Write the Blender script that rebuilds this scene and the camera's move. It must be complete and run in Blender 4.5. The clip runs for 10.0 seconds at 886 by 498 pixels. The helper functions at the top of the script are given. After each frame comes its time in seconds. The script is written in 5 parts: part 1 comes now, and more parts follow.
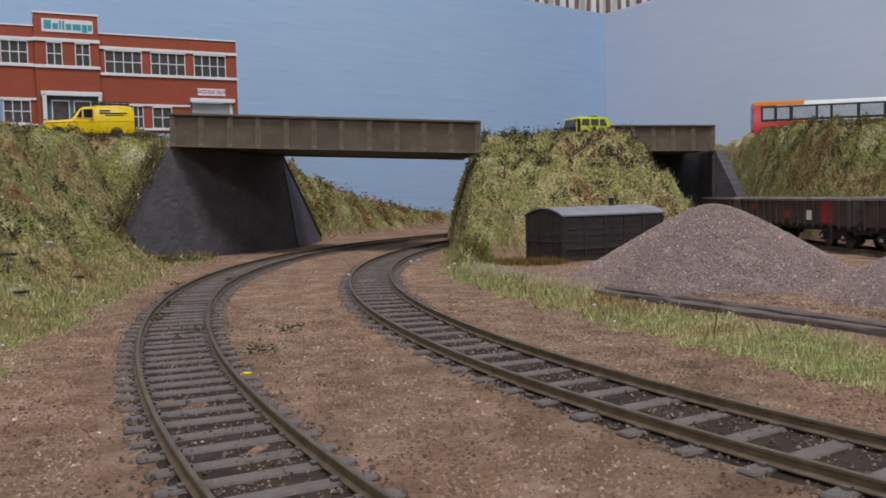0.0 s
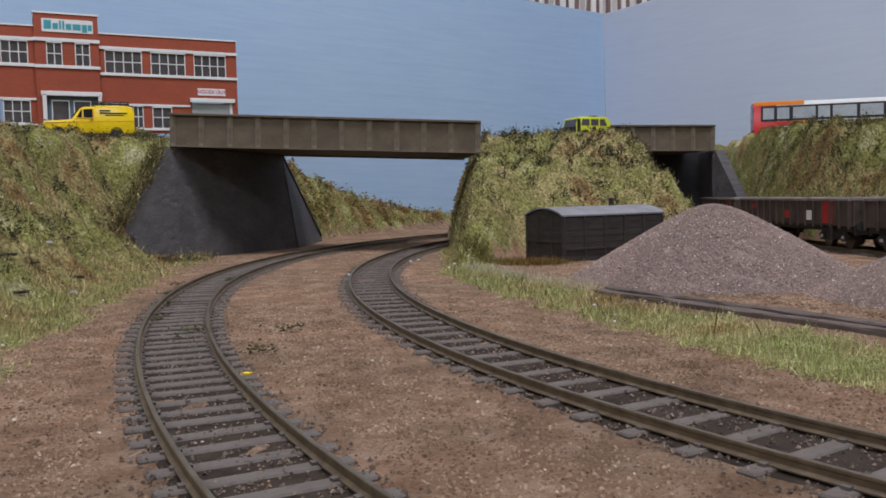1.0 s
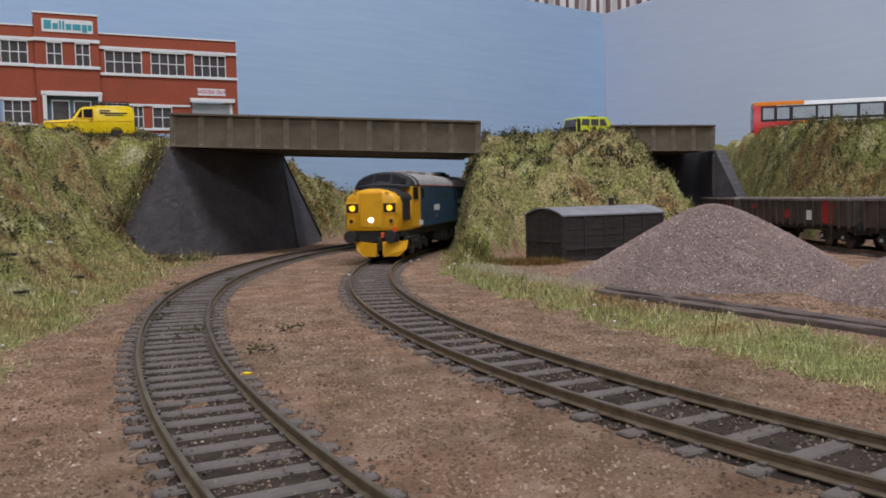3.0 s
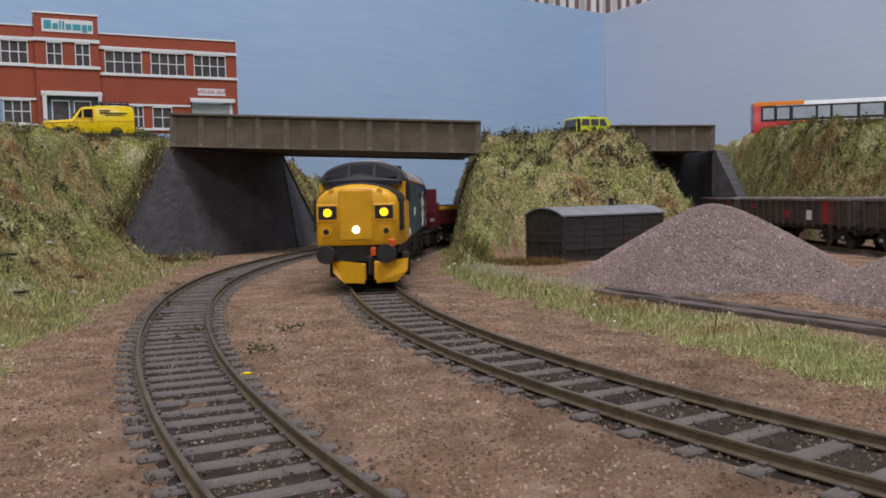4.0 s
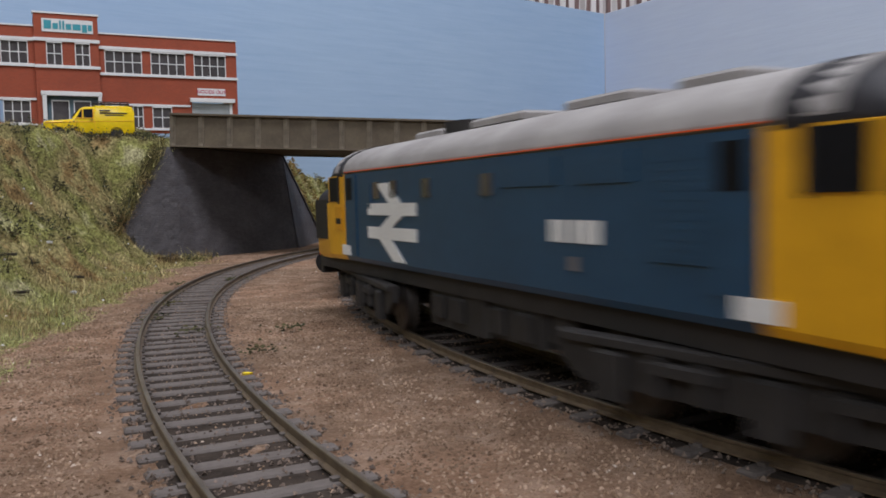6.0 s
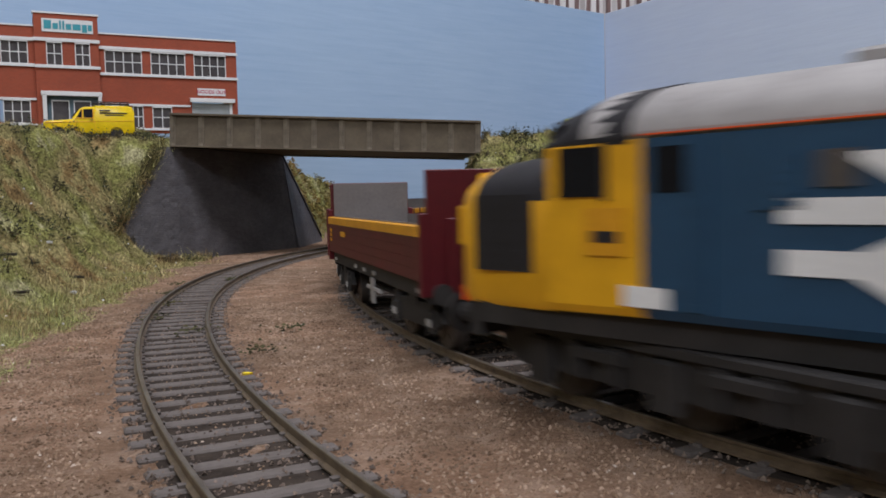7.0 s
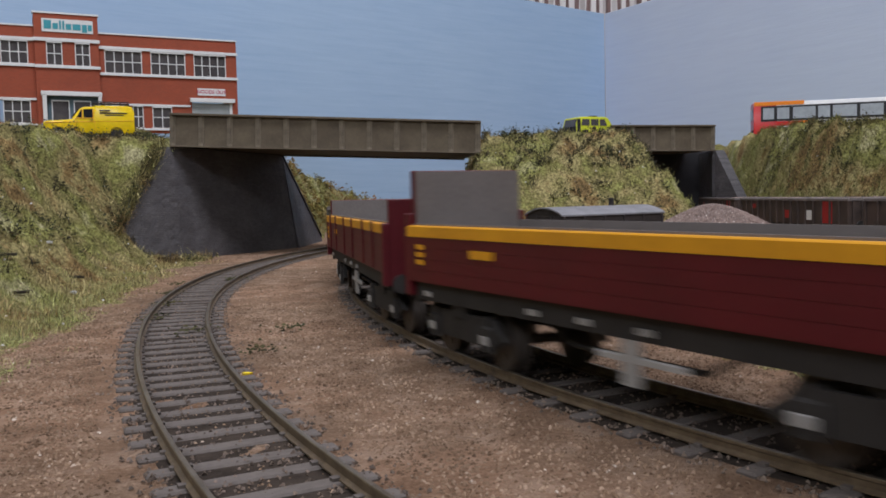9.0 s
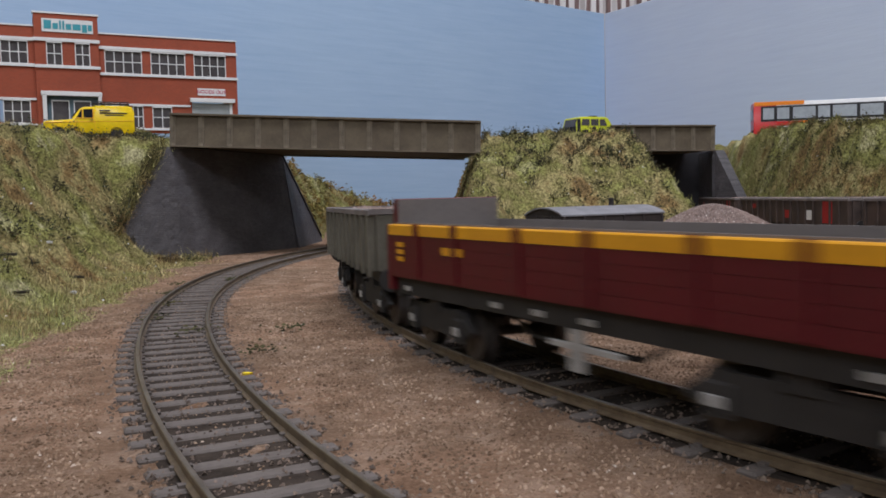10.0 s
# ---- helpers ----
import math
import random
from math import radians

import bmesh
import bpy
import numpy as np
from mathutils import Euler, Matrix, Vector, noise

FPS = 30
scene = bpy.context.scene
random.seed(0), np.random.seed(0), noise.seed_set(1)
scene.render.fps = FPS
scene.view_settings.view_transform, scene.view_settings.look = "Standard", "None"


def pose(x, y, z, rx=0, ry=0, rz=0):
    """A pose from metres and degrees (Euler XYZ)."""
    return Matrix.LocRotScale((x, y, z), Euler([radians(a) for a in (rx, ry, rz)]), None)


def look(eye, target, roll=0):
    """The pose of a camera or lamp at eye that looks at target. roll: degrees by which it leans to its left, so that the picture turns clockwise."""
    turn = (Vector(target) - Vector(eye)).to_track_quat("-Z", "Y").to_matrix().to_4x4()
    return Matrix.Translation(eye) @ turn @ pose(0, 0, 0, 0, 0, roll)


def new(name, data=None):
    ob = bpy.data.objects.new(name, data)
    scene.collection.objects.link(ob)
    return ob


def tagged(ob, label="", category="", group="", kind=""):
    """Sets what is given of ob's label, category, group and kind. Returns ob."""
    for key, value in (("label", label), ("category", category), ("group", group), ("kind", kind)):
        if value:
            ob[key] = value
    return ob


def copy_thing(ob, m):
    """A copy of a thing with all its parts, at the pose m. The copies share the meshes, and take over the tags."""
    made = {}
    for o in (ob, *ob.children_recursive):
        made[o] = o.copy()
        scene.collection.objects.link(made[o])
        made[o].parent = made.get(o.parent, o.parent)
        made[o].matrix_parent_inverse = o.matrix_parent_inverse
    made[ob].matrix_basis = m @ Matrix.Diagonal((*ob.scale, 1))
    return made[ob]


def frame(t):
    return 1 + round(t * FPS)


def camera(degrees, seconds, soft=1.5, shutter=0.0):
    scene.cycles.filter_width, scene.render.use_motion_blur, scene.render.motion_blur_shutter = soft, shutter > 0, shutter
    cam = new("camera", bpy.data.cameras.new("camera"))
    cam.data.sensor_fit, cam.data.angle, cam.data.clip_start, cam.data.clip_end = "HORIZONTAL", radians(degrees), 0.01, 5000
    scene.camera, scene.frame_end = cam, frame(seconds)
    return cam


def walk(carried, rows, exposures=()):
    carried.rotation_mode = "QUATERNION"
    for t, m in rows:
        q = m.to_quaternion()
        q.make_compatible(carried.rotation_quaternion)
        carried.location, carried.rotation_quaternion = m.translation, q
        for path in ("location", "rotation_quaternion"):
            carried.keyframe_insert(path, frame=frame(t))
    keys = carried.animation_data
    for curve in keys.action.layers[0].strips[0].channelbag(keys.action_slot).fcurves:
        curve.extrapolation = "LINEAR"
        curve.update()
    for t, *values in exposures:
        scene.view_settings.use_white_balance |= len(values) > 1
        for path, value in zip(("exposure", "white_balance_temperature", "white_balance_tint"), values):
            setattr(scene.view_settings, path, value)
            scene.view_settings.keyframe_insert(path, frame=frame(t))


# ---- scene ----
K = 0.001                     # everything below is written in millimetres of the model
F = 1500.0
cam = camera(2 * math.degrees(math.atan(784 / F)), 10.0, soft=1.7, shutter=0.85)
PITCH = math.degrees(math.atan2(441 - 350.3, F))
CAM_POSE = pose(0, 0, 33.4 * K, 90 - PITCH, 0, 0) @ pose(0, 0, 0, 0, 0, -1.39)
walk(cam, [(0.0, CAM_POSE), (10.0, CAM_POSE)], [(0.0, 0.0), (10.0, 0.0)])

# ---- world and lights ----
world = bpy.data.worlds.new("room_air")
world.use_nodes = True
scene.world = world
bg = world.node_tree.nodes["Background"]
bg.inputs[0].default_value = (0.85, 0.9, 1.0, 1)
bg.inputs[1].default_value = 0.05


def area_lamp(name, x, y, z, target, sx, sy, watts, colour):
    d = bpy.data.lights.new(name, "AREA")
    d.shape, d.size, d.size_y, d.energy, d.color = "RECTANGLE", sx * K, sy * K, watts, colour
    ob = new(name, d)
    ob.matrix_basis = look(Vector((x, y, z)) * K, Vector(target) * K)
    return ob


area_lamp("ceiling_tube_light", 260, 130, 1400, (130, 400, 0), 1300, 520, 21.8, (0.92, 0.945, 1.06))
area_lamp("ceiling_tube_light", -420, -1250, 1050, (-60, 560, 40), 1200, 260, 11.5, (0.90, 0.95, 1.06))


# ---- materials ----
def nodes_of(name):
    m = bpy.data.materials.new(name)
    m.use_nodes = True
    nt = m.node_tree
    return m, nt, nt.nodes["Principled BSDF"]


def noise_fac(nt, scale_mm, detail=4, stretch=None, rough=0.6):
    tc = nt.nodes.new("ShaderNodeTexCoord")
    mp = nt.nodes.new("ShaderNodeMapping")
    s = 1000.0 / scale_mm
    mp.inputs["Scale"].default_value = [s * a for a in (stretch or (1, 1, 1))]
    nt.links.new(tc.outputs["Object"], mp.inputs["Vector"])
    n = nt.nodes.new("ShaderNodeTexNoise")
    n.inputs["Scale"].default_value = 1.0
    n.inputs["Detail"].default_value = detail
    n.inputs["Roughness"].default_value = rough
    nt.links.new(mp.outputs[0], n.inputs["Vector"])
    return n.outputs["Fac"]


def ramp(nt, fac, stops):
    r = nt.nodes.new("ShaderNodeValToRGB")
    e = r.color_ramp.elements
    while len(e) < len(stops):
        e.new(0.5)
    for i, (p, c) in enumerate(stops):
        e[i].position, e[i].color = p, (*c, 1)
    nt.links.new(fac, r.inputs[0])
    return r.outputs[0]


def mix(nt, fac, a, b, kind="MIX"):
    m = nt.nodes.new("ShaderNodeMix")
    m.data_type, m.blend_type = "RGBA", kind
    for sock, val in ((m.inputs[0], fac), (m.inputs[6], a), (m.inputs[7], b)):
        if isinstance(val, bpy.types.NodeSocket):
            nt.links.new(val, sock)
        elif isinstance(val, (int, float)):
            sock.default_value = val
        else:
            sock.default_value = (*val, 1)
    return m.outputs[2]


def bump(nt, bsdf, fac, strength, dist_mm):
    b = nt.nodes.new("ShaderNodeBump")
    b.inputs["Strength"].default_value = strength
    b.inputs["Distance"].default_value = dist_mm * K
    nt.links.new(fac, b.inputs["Height"])
    nt.links.new(b.outputs[0], bsdf.inputs["Normal"])


def paint(name, base, dark, rough=0.5, metal=0.0, grain=1.0, blotch=18.0, bump_mm=0.05, stretch=None, spec=0.4):
    """A painted or plain surface: fine grain and larger blotches of dirt between two colours."""
    m, nt, b = nodes_of(name)
    big = noise_fac(nt, blotch, 5, stretch)
    small = noise_fac(nt, grain, 4, stretch)
    c1 = ramp(nt, big, [(0.35, dark), (0.65, base)])
    c2 = mix(nt, 0.28, c1, ramp(nt, small, [(0.3, tuple(v * 0.55 for v in base)), (0.7, tuple(min(1, v * 1.15) for v in base))]))
    nt.links.new(c2, b.inputs["Base Color"])
    b.inputs["Roughness"].default_value, b.inputs["Metallic"].default_value = rough, metal
    b.inputs["Specular IOR Level"].default_value = spec
    bump(nt, b, small, 0.5, bump_mm)
    return m


def glow(name, colour, strength):
    m, nt, b = nodes_of(name)
    b.inputs["Base Color"].default_value = (*colour, 1)
    b.inputs["Emission Color"].default_value = (*colour, 1)
    b.inputs["Emission Strength"].default_value = strength
    return m


def island_stuff(name, stops, patch_mm, low, high, rough=0.9, sheen=0.0):
    """Many small pieces: each its own tone, drifting in patches between two tints."""
    m, nt, b = nodes_of(name)
    geo = nt.nodes.new("ShaderNodeNewGeometry")
    c = ramp(nt, geo.outputs["Random Per Island"], stops)
    patch = noise_fac(nt, patch_mm, 3)
    tint = ramp(nt, patch, [(0.36, low), (0.64, high)])
    nt.links.new(mix(nt, 1.0, c, tint, "MULTIPLY"), b.inputs["Base Color"])
    b.inputs["Roughness"].default_value = rough
    b.inputs["Specular IOR Level"].default_value = 0.25
    return m


def tinted_stuff(name, tints, patch_mm, low, high):
    """Small pieces whose colour drifts in patches, each piece lighter or darker by chance."""
    m, nt, b = nodes_of(name)
    geo = nt.nodes.new("ShaderNodeNewGeometry")
    c = ramp(nt, noise_fac(nt, patch_mm, 5, None, 0.62), tints)
    k = ramp(nt, geo.outputs["Random Per Island"], [(0.0, (low, low, low)), (0.55, (0.85, 0.85, 0.85)), (0.88, (1.45, 1.45, 1.45)), (1.0, (high, high, high * 1.15))])
    nt.links.new(mix(nt, 1.0, c, k, "MULTIPLY"), b.inputs["Base Color"])
    b.inputs["Roughness"].default_value = 0.9
    b.inputs["Specular IOR Level"].default_value = 0.25
    return m


def earth_material():
    m, nt, b = nodes_of("brown_scatter")
    fine = noise_fac(nt, 0.9, 6, rough=0.75)
    mid = noise_fac(nt, 9.0, 5, None, 0.62)
    big = noise_fac(nt, 60.0, 4)
    c1 = ramp(nt, fine, [(0.3, (0.12, 0.078, 0.050)), (0.47, (0.24, 0.165, 0.112)), (0.58, (0.32, 0.232, 0.165)), (0.72, (0.45, 0.355, 0.275))])
    c2 = ramp(nt, mid, [(0.34, (0.13, 0.075, 0.042)), (0.5, (0.26, 0.172, 0.112)), (0.64, (0.42, 0.32, 0.24))])
    c = mix(nt, 0.5, c1, c2)
    c = mix(nt, 1.0, c, ramp(nt, big, [(0.35, (0.88, 0.84, 0.82)), (0.65, (1.32, 1.15, 1.08))]), "MULTIPLY")
    nt.links.new(c, b.inputs["Base Color"])
    b.inputs["Roughness"].default_value = 0.95
    b.inputs["Specular IOR Level"].default_value = 0.15
    add = nt.nodes.new("ShaderNodeMath")
    add.operation = "ADD"
    nt.links.new(fine, add.inputs[0])
    nt.links.new(mid, add.inputs[1])
    bump(nt, b, add.outputs[0], 1.0, 1.1)
    return m


def turf_material():
    m, nt, b = nodes_of("turf_base")
    fine = noise_fac(nt, 1.6, 6, None, 0.7)
    c2 = ramp(nt, noise_fac(nt, 36.0, 5, None, 0.62), [(0.31, (0.18, 0.12, 0.055)), (0.39, (0.30, 0.20, 0.085)), (0.45, (0.40, 0.335, 0.15)), (0.515, (0.25, 0.22, 0.085)), (0.58, (0.315, 0.31, 0.10)), (0.67, (0.50, 0.455, 0.25))])
    k = ramp(nt, fine, [(0.34, (0.18, 0.17, 0.16)), (0.5, (0.75, 0.75, 0.75)), (0.66, (1.4, 1.4, 1.4))])
    nt.links.new(mix(nt, 1.0, c2, k, "MULTIPLY"), b.inputs["Base Color"])
    b.inputs["Roughness"].default_value = 1.0
    b.inputs["Specular IOR Level"].default_value = 0.1
    bump(nt, b, fine, 1.0, 1.2)
    return m


def masonry_material():
    m, nt, b = nodes_of("dark_engineering_brick")
    tc = nt.nodes.new("ShaderNodeTexCoord")
    mp = nt.nodes.new("ShaderNodeMapping")
    mp.inputs["Scale"].default_value = (1000, 1000, 1000)
    nt.links.new(tc.outputs["UV"], mp.inputs["Vector"])
    br = nt.nodes.new("ShaderNodeTexBrick")
    br.inputs["Color1"].default_value = (0.088, 0.084, 0.09, 1)
    br.inputs["Color2"].default_value = (0.125, 0.118, 0.124, 1)
    br.inputs["Mortar"].default_value = (0.034, 0.032, 0.034, 1)
    br.inputs["Scale"].default_value = 1.0
    br.inputs["Mortar Size"].default_value = 0.09
    br.inputs["Brick Width"].default_value, br.inputs["Row Height"].default_value = 3.2, 1.2
    nt.links.new(mp.outputs[0], br.inputs["Vector"])
    big = noise_fac(nt, 26.0, 5)
    c = mix(nt, 1.0, br.outputs[0], ramp(nt, big, [(0.3, (0.6, 0.56, 0.54)), (0.7, (1.3, 1.26, 1.26))]), "MULTIPLY")
    nt.links.new(c, b.inputs["Base Color"])
    b.inputs["Roughness"].default_value = 0.55
    lump = noise_fac(nt, 6.0, 5)
    mul = nt.nodes.new("ShaderNodeMath")
    mul.operation = "SUBTRACT"
    nt.links.new(lump, mul.inputs[0])
    nt.links.new(br.outputs["Fac"], mul.inputs[1])
    bump(nt, b, mul.outputs[0], 1.0, 1.5)
    return m


def factory_brick_material():
    m, nt, b = nodes_of("red_factory_brick")
    tc = nt.nodes.new("ShaderNodeTexCoord")
    br = nt.nodes.new("ShaderNodeTexBrick")
    mp = nt.nodes.new("ShaderNodeMapping")
    mp.inputs["Scale"].default_value = (1000, 1000, 1000)
    mp.inputs["Rotation"].default_value = (radians(90), 0, 0)
    nt.links.new(tc.outputs["Object"], mp.inputs["Vector"])
    nt.links.new(mp.outputs[0], br.inputs["Vector"])
    br.inputs["Color1"].default_value = (0.31, 0.056, 0.020, 1)
    br.inputs["Color2"].default_value = (0.26, 0.046, 0.017, 1)
    br.inputs["Mortar"].default_value = (0.26, 0.07, 0.034, 1)
    br.inputs["Scale"].default_value = 1.0
    br.inputs["Mortar Size"].default_value = 0.08
    br.inputs["Brick Width"].default_value, br.inputs["Row Height"].default_value = 2.6, 0.9
    big = noise_fac(nt, 40.0, 4)
    c = mix(nt, 1.0, br.outputs[0], ramp(nt, big, [(0.3, (0.85, 0.85, 0.85)), (0.7, (1.08, 1.05, 1.05))]), "MULTIPLY")
    nt.links.new(c, b.inputs["Base Color"])
    b.inputs["Roughness"].default_value = 0.75
    return m


def backdrop_material(name, low, high):
    """Sky-blue emulsion, brushed in level strokes over a board."""
    m, nt, b = nodes_of(name)
    stroke = noise_fac(nt, 90.0, 6, (1, 1, 14), 0.65)
    cloud = noise_fac(nt, 420.0, 3)
    c = ramp(nt, stroke, [(0.3, low), (0.7, high)])
    c = mix(nt, 1.0, c, ramp(nt, cloud, [(0.3, (0.93, 0.95, 0.97)), (0.7, (1.05, 1.03, 1.0))]), "MULTIPLY")
    nt.links.new(c, b.inputs["Base Color"])
    b.inputs["Roughness"].default_value = 0.55
    bump(nt, b, stroke, 0.35, 0.8)
    return m


def rail_material():
    m, nt, b = nodes_of("rusty_rail_side")
    n = noise_fac(nt, 3.0, 5)
    nt.links.new(ramp(nt, n, [(0.3, (0.075, 0.05, 0.03)), (0.7, (0.165, 0.118, 0.072))]), b.inputs["Base Color"])
    b.inputs["Roughness"].default_value = 0.55
    return m


def curtain_material():
    m, nt, b = nodes_of("striped_curtain")
    tc = nt.nodes.new("ShaderNodeTexCoord")
    w = nt.nodes.new("ShaderNodeTexWave")
    w.bands_direction = "X"
    w.inputs["Scale"].default_value = 17.0
    w.inputs["Distortion"].default_value = 0.6
    nt.links.new(tc.outputs["Object"], w.inputs["Vector"])
    nt.links.new(ramp(nt, w.outputs["Fac"], [(0.3, (0.20, 0.13, 0.12)), (0.55, (0.72, 0.68, 0.66))]), b.inputs["Base Color"])
    b.inputs["Roughness"].default_value = 0.9
    return m


M_EARTH, M_TURF, M_MASONRY = earth_material(), turf_material(), masonry_material()
M_BRICK, M_RAIL, M_CURTAIN = factory_brick_material(), rail_material(), curtain_material()
M_SKY = backdrop_material("sky_blue_emulsion", (0.305, 0.43, 0.60), (0.365, 0.49, 0.655))
M_SKY_GREY = backdrop_material("grey_blue_emulsion", (0.52, 0.575, 0.70), (0.565, 0.625, 0.74))
M_RAILTOP = paint("worn_rail_head", (0.30, 0.25, 0.19), (0.17, 0.13, 0.09), 0.35, 0.8, 0.8, 12)
M_SLEEPER = paint("grey_sleeper", (0.15, 0.126, 0.113), (0.085, 0.069, 0.06), 0.8, 0, 0.8, 9, 0.1, spec=0.2)
# track bed: the shadow in the gaps between sleepers is put into this brown
M_BED = paint("shade_dark_track_bed", (0.055, 0.041, 0.032), (0.022, 0.017, 0.014), 0.95, 0, 0.9, 5, 0.4, spec=0.1)
M_GIRDER = paint("weathered_olive_brown_girder", (0.135, 0.105, 0.068), (0.075, 0.055, 0.036), 0.7, 0, 1.2, 14, 0.08)
# lighter girder paint: light catching the rib edges is put into the colour
M_GIRDER_LIT = paint("pale_lit_rib", (0.215, 0.175, 0.125), (0.10, 0.08, 0.055), 0.7, 0, 1.2, 8, 0.08)
M_WHITE = paint("white_trim_paint", (0.72, 0.71, 0.70), (0.62, 0.61, 0.61), 0.5, 0, 1, 20, 0.02)
M_PANE = paint("dark_window_pane", (0.085, 0.075, 0.075), (0.045, 0.04, 0.042), 0.12, 0, 4, 20, 0.0, spec=0.6)
M_SHUTTER = paint("grey_roller_shutter", (0.42, 0.45, 0.46), (0.34, 0.36, 0.37), 0.5)
M_TEAL = paint("teal_sign_paint", (0.05, 0.30, 0.36), (0.045, 0.26, 0.31), 0.5)
M_SIGNRED = paint("crimson_lettering", (0.45, 0.02, 0.07), (0.40, 0.02, 0.06), 0.5)
M_DOOR = paint("slate_blue_door", (0.09, 0.14, 0.17), (0.07, 0.11, 0.13), 0.5)
M_YELLOW = paint("warning_yellow", (0.78, 0.39, 0.012), (0.70, 0.34, 0.01), 0.42, 0, 6.0, 22, 0.02)
M_VANYELLOW = paint("glossy_yellow_van_paint", (0.85, 0.60, 0.01), (0.80, 0.55, 0.01), 0.25, 0, 2, 20, 0.0)
M_BLUE = paint("rail_blue", (0.018, 0.062, 0.122), (0.014, 0.05, 0.10), 0.42, 0, 3.0, 22, 0.02)
M_ROOF = paint("dusty_grey_roof", (0.36, 0.335, 0.32), (0.24, 0.22, 0.21), 0.75, 0, 1.2, 14, 0.05)
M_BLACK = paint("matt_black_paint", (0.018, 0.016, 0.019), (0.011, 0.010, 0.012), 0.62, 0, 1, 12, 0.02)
M_SCREEN = paint("dark_cab_glass", (0.012, 0.012, 0.014), (0.008, 0.008, 0.009), 0.5, 0, 4, 20, 0.0, spec=0.08)
M_FRAME = paint("grimy_underframe", (0.032, 0.028, 0.026), (0.016, 0.014, 0.013), 0.75, 0, 0.9, 7, 0.08)
M_WHEEL = paint("dull_steel_wheel", (0.10, 0.085, 0.075), (0.05, 0.042, 0.038), 0.5, 0.5, 0.9, 6)
M_LOCOWHITE = paint("livery_white", (0.80, 0.79, 0.77), (0.70, 0.69, 0.67), 0.5, 0, 1, 10, 0.0)
M_ORANGE = paint("orange_red_fittings", (0.75, 0.10, 0.012), (0.65, 0.08, 0.01), 0.45)
M_MAROON = paint("maroon_wagon_paint", (0.102, 0.005, 0.010), (0.074, 0.004, 0.008), 0.5, 0, 1.2, 18, 0.03)
M_STRIPE = paint("amber_yellow_band", (0.72, 0.33, 0.012), (0.58, 0.25, 0.012), 0.5, 0, 1, 14, 0.02)
M_WAGGREY = paint("grey_wagon_inside", (0.20, 0.175, 0.165), (0.145, 0.128, 0.12), 0.8, 0, 1, 18, 0.03)
M_BOXGREY = paint("white_axle_box_end", (0.42, 0.40, 0.38), (0.26, 0.245, 0.23), 0.6)
M_OLIVE = paint("olive_grey_hopper_paint", (0.15, 0.135, 0.105), (0.09, 0.08, 0.06), 0.7, 0, 1, 10, 0.05)
M_RUSTWAG = paint("rusty_brown_wagon_paint", (0.075, 0.05, 0.04), (0.035, 0.026, 0.023), 0.75, 0, 1, 9, 0.06)
M_PALEEDGE = paint("chalky_worn_edge", (0.24, 0.21, 0.20), (0.12, 0.10, 0.095), 0.85)
M_RED = paint("red_panel", (0.42, 0.02, 0.02), (0.30, 0.018, 0.018), 0.6)
M_VANBODY = paint("black_brown_planks", (0.048, 0.038, 0.036), (0.022, 0.018, 0.018), 0.7, 0, 1.0, 9, 0.1, (1, 1, 3))
M_VANROOF = paint("grey_canvas_roof", (0.25, 0.245, 0.26), (0.17, 0.165, 0.175), 0.85, 0, 1, 10, 0.05)
M_BAULK = paint("old_dark_timber", (0.14, 0.105, 0.09), (0.06, 0.045, 0.039), 0.85, 0, 1.0, 10, 0.2)
M_BUSRED = paint("bus_red", (0.55, 0.02, 0.02), (0.48, 0.02, 0.02), 0.3)
M_BUSORANGE = paint("bus_orange", (0.85, 0.25, 0.02), (0.78, 0.22, 0.02), 0.3)
M_CLEAR = paint("pale_bus_pane", (0.38, 0.41, 0.45), (0.30, 0.33, 0.36), 0.1, 0, 4, 20, 0)
M_LIME = paint("fluorescent_yellow_green", (0.62, 0.66, 0.03), (0.55, 0.6, 0.03), 0.35)
M_ROAD = paint("grey_road_card", (0.16, 0.155, 0.15), (0.11, 0.105, 0.10), 0.9)
M_ROOM = paint("room_white_plaster", (0.82, 0.81, 0.79), (0.76, 0.75, 0.73), 0.9, 0, 20, 400, 0.2)
M_BOARD = paint("pale_wood_board", (0.45, 0.36, 0.26), (0.38, 0.30, 0.21), 0.7, 0, 3, 60, 0.1)
M_STONE = island_stuff("pinkish_grey_chippings", [(0.0, (0.19, 0.142, 0.124)), (0.3, (0.245, 0.188, 0.168)), (0.9, (0.32, 0.255, 0.232)), (0.97, (0.40, 0.34, 0.32)), (1.0, (0.62, 0.57, 0.55))], 30, (0.95, 0.9, 0.87), (1.15, 1.07, 1.02))
M_GRAIN = island_stuff("brown_ground_crumbs", [(0.0, (0.13, 0.085, 0.056)), (0.3, (0.22, 0.152, 0.104)), (0.7, (0.285, 0.206, 0.148)), (0.985, (0.36, 0.275, 0.21)), (1.0, (0.6, 0.55, 0.5))], 10, (0.6, 0.52, 0.46), (1.3, 1.22, 1.15))
M_BALLAST = island_stuff("dark_track_ballast", [(0.0, (0.08, 0.064, 0.054)), (0.6, (0.16, 0.125, 0.10)), (1.0, (0.25, 0.195, 0.16))], 25, (0.85, 0.8, 0.8), (1.1, 1.05, 1.0))
TURF_TINTS = [(0.31, (0.18, 0.12, 0.055)), (0.39, (0.30, 0.20, 0.085)), (0.45, (0.40, 0.335, 0.15)), (0.515, (0.25, 0.22, 0.085)), (0.58, (0.315, 0.31, 0.10)), (0.67, (0.50, 0.455, 0.25))]
